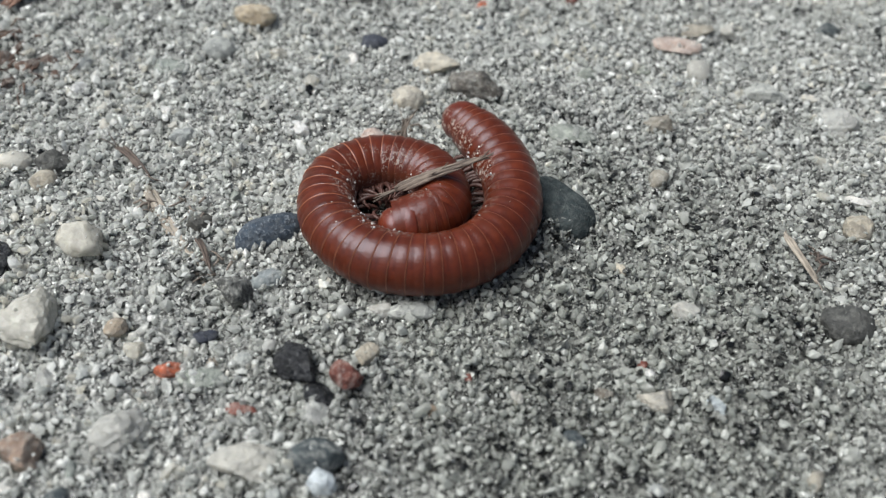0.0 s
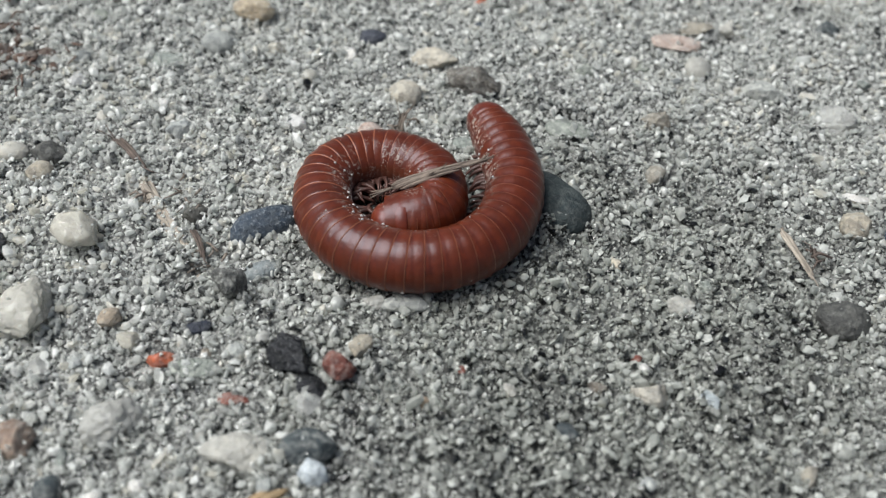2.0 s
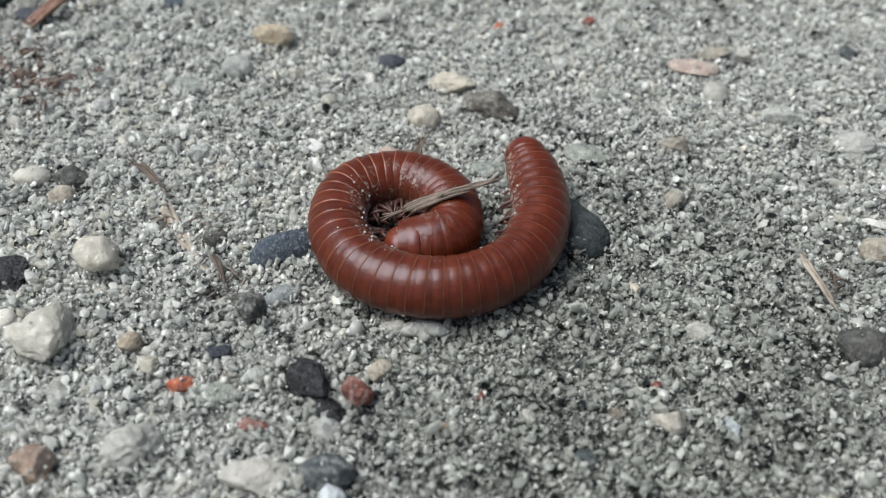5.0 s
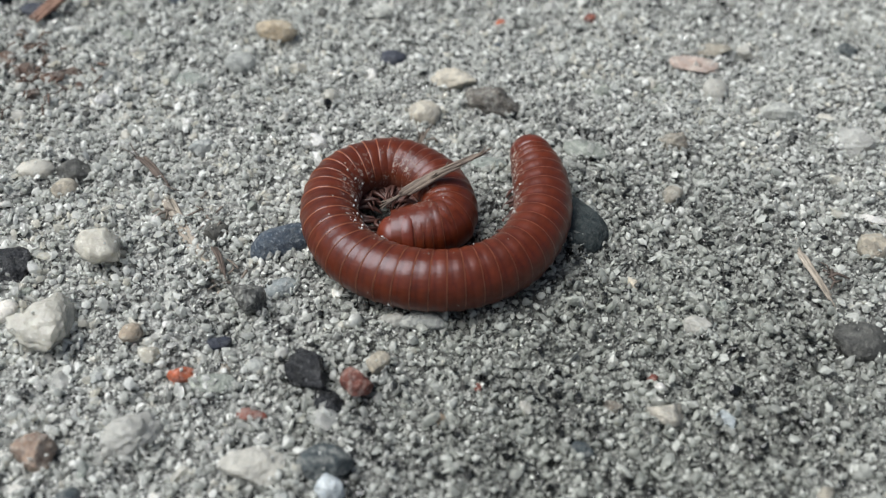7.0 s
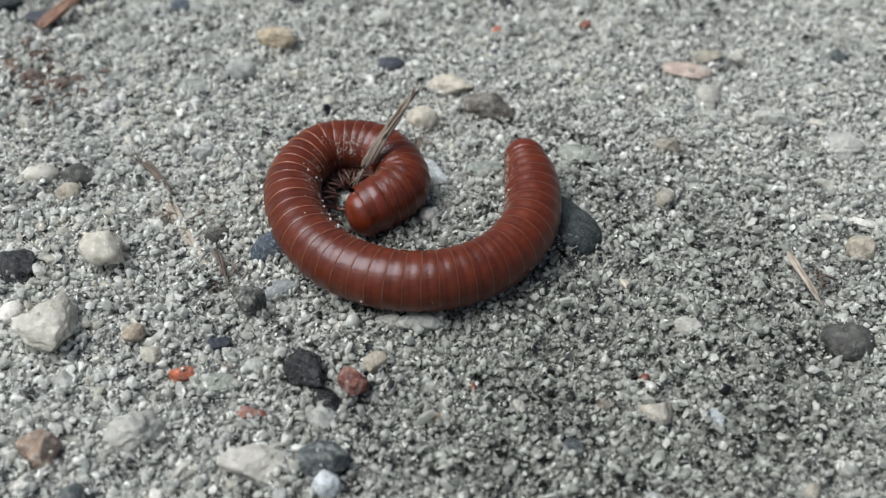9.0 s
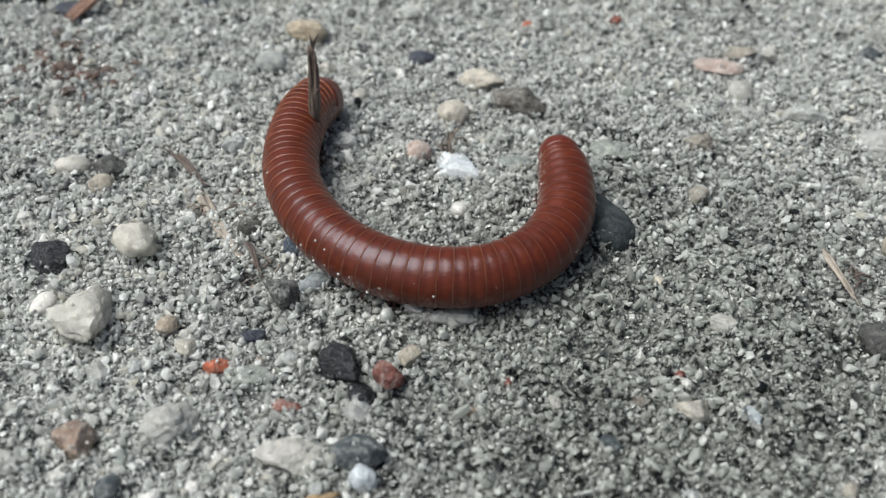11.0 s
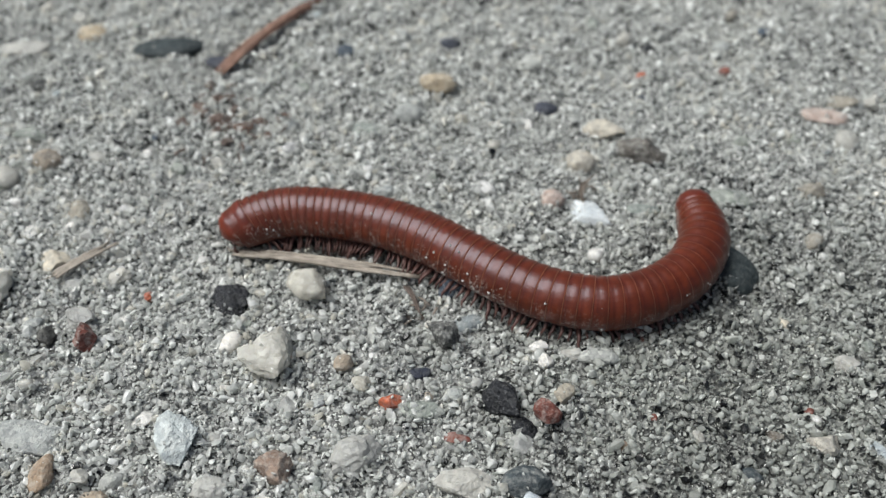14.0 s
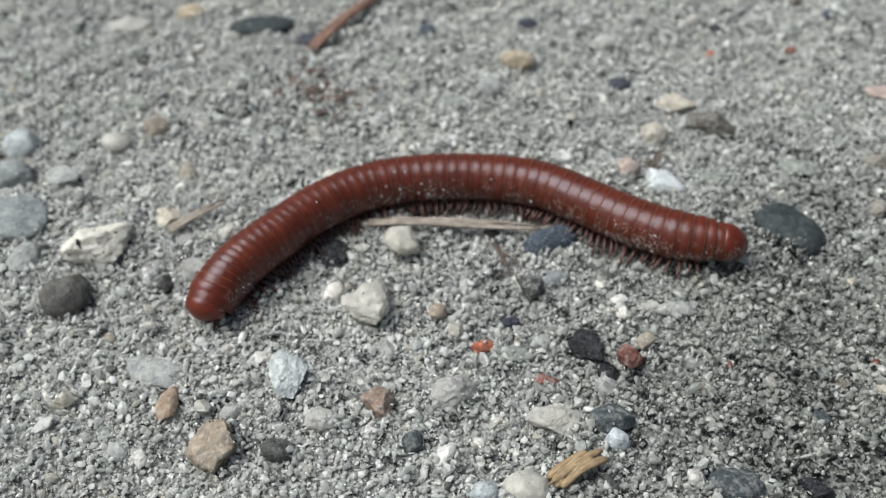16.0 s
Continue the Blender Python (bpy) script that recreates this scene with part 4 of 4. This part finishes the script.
spine(7.0, 2.7, 2.7, 28, 66, [(9.3, 14.1), (10.1, 9.4), (9.8, 4.7), (7.4, 0.2), (3.0, -2.3), (-2.1, -2.2), (-6.4, 0.3), (-8.5, 4.9), (-7.6, 9.5), (-3.3, 11.6), (0.7, 9.0), (1.6, 4.5), (-2.5, 2.9)])
spine(8.0, 2.7, 2.7, 26, 62, [(9.2, 14.3), (10.0, 9.4), (9.6, 4.7), (6.9, 0.4), (2.4, -1.9), (-2.7, -1.9), (-7.3, 0.4), (-9.8, 4.8), (-9.5, 9.4), (-6.0, 12.7), (-1.4, 11.1), (0.5, 7.1), (-2.3, 3.4)])
spine(8.5, 2.7, 2.7, 24, 58, [(9.0, 14.0), (9.8, 9.0), (9.2, 4.3), (6.4, 0.0), (1.7, -2.1), (-3.4, -1.9), (-8.0, 0.8), (-10.6, 5.2), (-10.6, 9.7), (-7.1, 13.0), (-2.4, 11.3), (-0.5, 7.2), (-3.5, 3.8)])
spine(9.0, 2.7, 2.7, 22, 52, [(9.2, 14.3), (9.8, 9.3), (9.2, 4.4), (6.3, 0.1), (1.6, -2.3), (-3.6, -2.2), (-8.2, 0.3), (-11.2, 4.6), (-12.1, 9.8), (-9.7, 14.3), (-4.8, 14.3), (-2.2, 9.9), (-5.3, 6.6)])
spine(11.3, 3.05, 3.15, 16, 4, [(9.5, 14.1), (10.0, 9.5), (9.5, 5.0), (7.4, 1.0), (3.8, -1.7), (-0.7, -2.6), (-5.2, -2.0), (-9.3, 0.0), (-12.6, 3.2), (-15.1, 6.9), (-17.0, 11.1), (-18.4, 15.5), (-19.5, 19.9)])
spine(11.5, 3.05, 3.2, 15, -8, [(9.3, 13.8), (9.8, 9.5), (9.3, 5.2), (7.3, 1.3), (4.0, -1.4), (-0.2, -2.3), (-4.6, -1.9), (-8.6, -0.3), (-12.0, 2.4), (-14.6, 5.9), (-16.6, 10.2), (-18.6, 14.6), (-21.4, 17.7)])
spine(12.0, 3.05, 3.45, 14, -30, [(8.8, 14.1), (9.5, 9.4), (8.9, 4.7), (6.4, 0.7), (2.4, -1.8), (-2.3, -2.3), (-6.7, -0.7), (-10.4, 2.3), (-13.4, 6.0), (-16.4, 9.7), (-19.6, 13.3), (-23.8, 15.1), (-27.3, 12.2)])
spine(12.5, 3.05, 3.5, 12, -36, [(9.4, 13.9), (10.0, 9.2), (9.3, 4.5), (6.7, 0.5), (2.6, -1.9), (-2.1, -2.2), (-6.5, -0.3), (-10.1, 2.8), (-13.5, 6.1), (-17.0, 9.5), (-20.8, 12.4), (-25.4, 13.1), (-28.6, 9.8)])
spine(13.0, 3.05, 3.5, 10, -28, [(9.5, 13.6), (9.9, 8.8), (9.0, 4.1), (6.3, 0.2), (2.2, -2.3), (-2.5, -2.8), (-6.9, -1.0), (-10.7, 1.9), (-14.4, 5.0), (-18.1, 8.0), (-22.3, 10.4), (-27.0, 11.2), (-31.2, 9.1)])
spine(13.5, 3.05, 3.5, 8, -22, [(10.1, 13.1), (10.2, 8.3), (8.8, 3.7), (5.7, 0.0), (1.4, -2.1), (-3.4, -1.8), (-7.7, 0.4), (-11.6, 3.2), (-15.4, 6.2), (-19.3, 9.1), (-23.7, 10.9), (-28.5, 11.3), (-33.2, 10.2)])
spine(14.0, 3.0, 3.55, 4, -16, [(10.2, 13.3), (10.6, 8.4), (8.7, 4.0), (5.1, 0.8), (0.6, -0.8), (-4.2, -0.3), (-8.7, 1.5), (-12.9, 4.0), (-17.1, 6.5), (-21.6, 8.3), (-26.4, 9.2), (-31.2, 9.1), (-35.8, 7.5)])
spine(14.5, 3.0, 3.6, 0, -14, [(11.5, 11.1), (9.7, 6.4), (6.6, 2.6), (2.5, -0.1), (-2.4, -0.3), (-7.0, 1.5), (-11.4, 3.8), (-15.9, 6.0), (-20.7, 7.3), (-25.6, 8.0), (-30.6, 7.8), (-35.5, 7.0), (-40.1, 5.2)])
spine(15.0, 3.05, 3.5, -8, -14, [(11.4, 7.4), (8.6, 3.2), (4.4, 0.3), (-0.5, -0.5), (-5.3, 1.2), (-9.5, 4.0), (-14.0, 6.4), (-18.9, 7.7), (-24.0, 8.2), (-29.0, 8.0), (-33.7, 6.1), (-37.1, 2.4), (-39.7, -2.0)])
spine(15.5, 3.1, 3.5, -14, -14, [(9.7, 4.3), (5.2, 2.2), (0.3, 1.2), (-4.4, 2.4), (-8.6, 5.1), (-12.9, 7.5), (-17.8, 8.7), (-22.7, 8.9), (-27.7, 8.6), (-32.5, 7.2), (-36.2, 4.0), (-38.7, -0.3), (-40.9, -4.8)])
spine(16.0, 3.05, 3.05, -16, -14, [(5.4, 2.1), (0.3, 2.7), (-4.5, 4.5), (-9.1, 7.0), (-13.7, 9.3), (-18.8, 10.1), (-23.9, 9.9), (-29.0, 9.0), (-33.7, 6.9), (-37.6, 3.6), (-40.7, -0.5), (-43.6, -4.8), (-45.8, -9.8)])


def body_line(t):
    """The line between two known ones: headings, middle and length glide, so that the body bends and does not stretch."""
    ts = [s[0] for s in SPINES]
    k = min(max(int(np.searchsorted(ts, t)), 1), len(ts) - 1)
    a, b = SPINES[k - 1], SPINES[k]
    f = (t - a[0]) / (b[0] - a[0])
    v = [x + (y - x) * f for x, y in zip(a[1:], b[1:])]
    length, low, high, tilt0, tilt1, middle, heading = v
    step = length / 120
    line = np.vstack([[0, 0], np.cumsum(np.stack([np.cos(heading), np.sin(heading)], 1) * step, 0)])
    line += middle - line.mean(0)
    return line, np.r_[heading, heading[-1]], low, high, tilt0, tilt1


PITCH = [0.8] * 3 + [1.12] * 28 + [0.95] * 9 + [0.78] * 8 + [0.62] * 8
ALONG = np.cumsum(PITCH) - 0.5 * np.array(PITCH)
ALONG = ALONG / sum(PITCH)


def body_pose(u, t, lines={}):
    if t not in lines:
        lines[t] = body_line(t)
    line, heading, low, high, tilt0, tilt1 = lines[t]
    rise = min(1, max(0, (u - 0.3) / 0.35))
    high = low + (high - low) * rise * rise * (3 - 2 * rise)
    k = u * 120
    x, y = (np.interp(k, range(121), line[:, n]) for n in (0, 1))
    a = np.interp(k, np.arange(121) + 0.5, heading)
    b = radians(tilt0 + (tilt1 - tilt0) * min(1, max(0, (u - 0.1) / 0.75)))
    dip = (0.55 if t > 10 else 0.8) * max(0, (u - 0.88) / 0.12) ** 2
    fwd = Vector((math.cos(a), math.sin(a), 0))
    left = Vector((-math.sin(a), math.cos(a), 0))
    back = Vector((0, 0, math.cos(b))) + left * math.sin(b)
    bow = radians(30 if t > 10 else 14) * max(0, (u - 0.87) / 0.13) ** 1.5
    nod, up = fwd * math.cos(bow) - back * math.sin(bow), back * math.cos(bow) + fwd * math.sin(bow)
    m = Matrix((nod, up.cross(nod), up)).transposed().to_4x4()
    return Matrix.Translation((x * MM, y * MM, (high - dip) * MM)) @ m


def ring_mesh(segments=40):
    """One body ring: narrow front that slides under the ring before it, wide rear with a raised rim, flattened belly."""
    prof = [(1.7, 0.925), (1.2, 0.952), (0.95, 0.962), (0.5, 0.974), (0.10, 0.977), (0.0, 0.982), (-0.14, 0.993), (-0.36, 1.0), (-0.56, 1.0), (-0.66, 0.997), (-0.71, 0.988), (-0.725, 0.970), (-0.64, 0.94)]
    bm = bmesh.new()
    rows = []
    for x, r in prof:
        row = []
        for j in range(segments):
            w = 2 * math.pi * j / segments
            c, s = math.cos(w), math.sin(w)
            flat = 1 - 0.10 * max(0, -s - 0.55) / 0.45
            groove = 1 - 0.004 * (math.cos(w * segments / 2) > 0) * (s < 0.25)
            row.append(bm.verts.new((x * 1.12 * MM, c * r * RADIUS * MM * groove, s * r * RADIUS * MM * flat * groove)))
        rows.append(row)
    for a, b in zip(rows, rows[1:]):
        for j in range(segments):
            bm.faces.new((a[j], a[(j + 1) % segments], b[(j + 1) % segments], b[j]))
    bmesh.ops.recalc_face_normals(bm, faces=bm.faces)
    me = bpy.data.meshes.new("ring")
    bm.to_mesh(me)
    bm.free()
    return me


def leg_mesh(side, seed):
    """A short bent leg of six joints, thickest at the hip."""
    rng = random.Random(seed)
    bm = bmesh.new()
    reach, drop = rng.uniform(0.75, 1.15), rng.uniform(0.85, 1.1)
    pts = [(0, 0, 0.25), (0.1, 0.5, -0.2), (0.0, 1.0, -0.36), (-0.06, 1.5, -0.62), (0.05, 1.9, -1.05), (0.0, 2.1, -1.55)]
    tube(bm, [Vector((x + rng.uniform(-0.1, 0.1), y * side * reach, z * drop)) * MM for x, y, z in pts], [r * MM for r in (0.25, 0.27, 0.23, 0.19, 0.13, 0.03)], 6)
    me = bpy.data.meshes.new("leg")
    bm.to_mesh(me)
    bm.free()
    return me


def build_millipede():
    beast = tagged(new("millipede"), "rust-red glossy millipede uncoiling and walking over the sand", "millipede")
    moving, legs = [], []
    ring, dusty_ring = ring_mesh(), ring_mesh()
    sides = [[leg_mesh(1, 1 + k) for k in range(4)], [leg_mesh(-1, 11 + k) for k in range(4)]]
    rng = random.Random(5)
    for k in range(1, RINGS + 1):
        dusty = k < 10 or 22 < k < 33
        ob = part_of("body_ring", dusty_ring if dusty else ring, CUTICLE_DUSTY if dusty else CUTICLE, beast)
        size = {1: 0.78, 2: 0.87, 3: 0.93, 4: 0.975, RINGS: 0.95, RINGS - 1: 0.97, RINGS - 2: 0.985}.get(k, 1.0)
        ob.scale = (max(PITCH[k] / 1.12, 0.74), size, size)
        moving.append((ob, ALONG[k]))
        if 2 < k < RINGS:
            for x in (0.28, -0.28):
                for n, side in enumerate((1, -1)):
                    leg = part_of("leg", sides[n][rng.randrange(4)], LEG, ob)
                    legs.append((leg, x, side, k))
    # tail piece
    bm = bmesh.new()
    bmesh.ops.create_uvsphere(bm, u_segments=28, v_segments=16, radius=1)
    for v in bm.verts:
        v.co = Vector((v.co.x * 2.3 if v.co.x < 0 else v.co.x * 0.9, v.co.y * 2.0, v.co.z * 2.0 + (0.2 * v.co.x if v.co.x < 0 else 0))) * MM
    moving.append((part("tail_piece", bm, CUTICLE_TAIL, beast, "dark rounded tail end"), ALONG[0]))
    # collar, a dome that caps the first ring, and the head bent down before it
    bm = bmesh.new()
    rows = []
    for x, r in ((-0.42, 2.50), (-0.46, 2.60), (-0.36, 2.645), (0.1, 2.62), (0.55, 2.5), (0.9, 2.34), (1.2, 2.1), (1.4, 1.75), (1.5, 1.2), (1.52, 0.4)):
        rows.append([bm.verts.new((x * MM, c * r * 0.965 * MM, s * r * (0.965 if s > 0 else 0.86) * MM)) for c, s in ((math.cos(j * math.tau / 36), math.sin(j * math.tau / 36)) for j in range(36))])
    for a, b in zip(rows, rows[1:]):
        for j in range(36):
            bm.faces.new((a[j], a[(j + 1) % 36], b[(j + 1) % 36], b[j]))
    bm.faces.new(rows[-1])
    bmesh.ops.recalc_face_normals(bm, faces=bm.faces)
    collar = part("collar", bm, CUTICLE_HEAD, beast, "smooth domed collar plate")
    moving.append((collar, ALONG[RINGS]))
    bm = bmesh.new()
    bmesh.ops.create_uvsphere(bm, u_segments=32, v_segments=20, radius=1)
    for v in bm.verts:
        p = v.co
        brow = 1 - 0.16 * max(0, p.x) * max(0, 0.3 - abs(p.z + 0.15)) / 0.3
        v.co = Vector((p.x * 1.6 * brow * (1 + 0.05 * noise.noise(p * 2)) + 0.35, p.y * 2.2 * (1 - 0.22 * max(0, -p.z)), p.z * 2.1 - 0.05)) * MM
    skull = part("head", bm, CUTICLE_HEAD, beast, "orange-red head with short feelers")
    moving.append((skull, ALONG[RINGS + 1] + 0.35 / sum(PITCH)))
    for side in (1, -1):
        bm = bmesh.new()
        tube(bm, [Vector(p) * MM for p in ((1.4, 0.9 * side, -0.8), (1.85, 1.1 * side, -1.4), (1.8, 1.15 * side, -2.0), (1.45, 1.05 * side, -2.5))], [0.16 * MM, 0.16 * MM, 0.17 * MM, 0.13 * MM], 8)
        part("antenna", bm, LEG, skull, "short jointed antenna")
        bm = bmesh.new()
        bmesh.ops.create_uvsphere(bm, u_segments=12, v_segments=8, radius=1)
        for v in bm.verts:
            v.co = Vector((v.co.x * 0.26 + 1.25, v.co.y * 0.1 + 1.5 * side, v.co.z * 0.18 - 0.75)) * MM
        part("eye", bm, EYE, skull, "dark eye patch")
    # crumbs of sand stuck to the body
    dusted = [k for k in range(RINGS) if 3 < k < 9 or 21 < k < 32 or k > RINGS - 5]
    for n in range(390):
        host = moving[rng.choice(dusted) if n % 3 else rng.randrange(RINGS)][0]
        w = rng.uniform(-0.75, 0.35) if n % 3 else rng.uniform(-0.9, 0.9)
        w = rng.choice((w, math.pi - w))
        size = rng.choice((0.035, 0.04, 0.045, 0.05, 0.06, 0.07, 0.09, 0.14))
        along = rng.uniform(-0.7, 0.0)
        bm = bmesh.new()
        bmesh.ops.create_icosphere(bm, subdivisions=1, radius=size * MM)
        for v in bm.verts:
            v.co *= rng.uniform(0.75, 1.15)
            v.co += Vector((along, math.cos(w) * RADIUS, math.sin(w) * RADIUS * (0.99 if math.sin(w) > -0.5 else 0.95))) * MM
        part("sand_crumb", bm, STONES["pale"] if size < 0.14 else STONES["milk"], host)
    return beast, moving, legs


beast, MOVING, LEGS = build_millipede()


def step_pose(x, side, k, t):
    """A leg in its ring: swung to and fro in a wave that runs along the body while it walks."""
    busy = min(1.0, max(0.0, (t - 10.6) / 1.0))
    phase = math.tau * (1.15 * t - k / 9.0 - (0.1 if x > 0 else 0.0) + (0.0 if side > 0 else 0.08))
    swing = busy * 22 * math.sin(phase) * side + 30 * (1 - busy) * math.sin(k * k * 1.37 + 5 * x + side) + 8 * math.sin(k * 5.1 + 9 * x + 2 * side)
    lift = side * (busy * 9 * max(0.0, math.cos(phase)) + 6 * math.sin(k * 1.7 + 3 * x) - (24 + 16 * math.sin(k * k * 0.83 + 4 * x)) * (1 - busy))
    return pose(x * MM, 0.45 * side * MM, -2.12 * MM, lift, 0, swing)


def motions():
    times = sorted({round(0.25 * k, 2) for k in range(65)} | {s[0] for s in SPINES})
    for ob, u in MOVING:
        walk(ob, [(t, body_pose(u, t)) for t in times])
    beats = [0.0, 4.0, 8.0] + [round(10.2 + 0.2 * k, 2) for k in range(30)]
    for leg, x, side, k in LEGS:
        walk(leg, [(t, step_pose(x, side, k, t)) for t in beats])
    walk(straw, [
        (0.0, lie((-2.1, 5.4, 3.5), (5.7, 6.4, 7.2))), (1.0, lie((-2.3, 4.7, 3.5), (6.1, 6.2, 6.5))), (2.5, lie((-1.9, 4.9, 3.5), (6.1, 6.0, 6.6))),
        (4.0, lie((-2.5, 5.0, 3.5), (5.9, 6.2, 6.5))), (7.0, lie((-2.9, 6.1, 3.5), (4.6, 7.8, 8.0))), (8.0, lie((-4.8, 7.1, 3.5), (2.3, 10.6, 8.2))),
        (8.5, lie((-5.1, 6.7, 3.5), (1.0, 11.3, 9.1))), (9.0, lie((-5.9, 9.8, 3.5), (-1.3, 14.4, 10.0))), (9.2, lie((-6.3, 10.6, 3.5), (-2.2, 15.6, 10.2))),
        (10.2, lie((-10.5, 14.5, 3.5), (-8.5, 19.5, 10.8))), (11.0, lie((-13.6, 15.2, 3.6), (-14.0, 16.6, 12.0))), (11.3, lie((-14.0, 15.0, 3.4), (-15.2, 15.6, 11.8))),
        (11.45, lie((-14.6, 11.5, 1.2), (-18.5, 17.0, 6.0))), (11.6, lie((-13.0, 6.4, 0.4), (-18.6, 10.6, 0.6))), (16.0, lie((-13.0, 7.4, 0.4), (-19.0, 9.6, 0.6)))])
    walk(grass_stem, [
        (0.0, lie((-26.6, 13.4, -0.8), (-16.7, -1.9, -0.95))), (11.4, lie((-26.6, 13.4, -0.8), (-16.7, -1.9, -0.95))), (12.0, lie((-30.4, 13.2, 0.9), (-17.6, -1.2, 0.3))),
        (12.5, lie((-33.4, 11.2, 1.0), (-18.4, -1.2, 0.3))), (13.0, lie((-35.0, 9.7, 1.0), (-17.4, 0.8, 0.3))), (13.5, lie((-36.4, 7.8, 0.9), (-17.6, 2.4, 0.4))),
        (14.0, lie((-36.4, 5.7, 0.8), (-17.4, 4.0, 0.6))), (14.5, lie((-34.8, 4.3, 0.8), (-15.4, 4.2, 0.7))), (15.0, lie((-33.8, 4.1, 0.8), (-14.4, 5.0, 0.7))), (16.0, lie((-33.0, 4.2, 0.8), (-13.6, 5.2, 0.7)))])
    walk(white_chip, [(0.0, pose(-0.002, -0.0024, 0.0002, 0, 0, -35)), (9.2, pose(-0.002, -0.0024, 0.0002, 0, 0, -35)), (11.3, pose(-0.0034, -0.0045, 0.0004, 0, 0, -35)), (11.5, pose(-0.0035, -0.0046, 0.0004, 0, 0, -35)), (12.5, pose(-0.0038, -0.0044, 0.0004, 0, 0, -40)),
                      (13.0, pose(-0.0043, -0.0043, 0.0004, 0, 0, -30)), (13.5, pose(-0.0055, -0.0042, 0.0004, 0, 0, 0)), (16.0, pose(-0.0056, -0.0042, 0.0004, 0, 0, 0))])
    walk(white_chip_low, [(0.0, pose(-0.003, -0.0016, 0.0002, 0, 0, 10)), (13.4, pose(-0.003, -0.0016, 0.0002, 0, 0, 10)), (13.9, pose(-0.005, -0.0058, 0.0004, 0, 0, 30)),
                          (14.5, pose(-0.0053, -0.0061, 0.0004, 0, 0, 10)), (16.0, pose(-0.0053, -0.006, 0.0004, 0, 0, 10))])


motions()
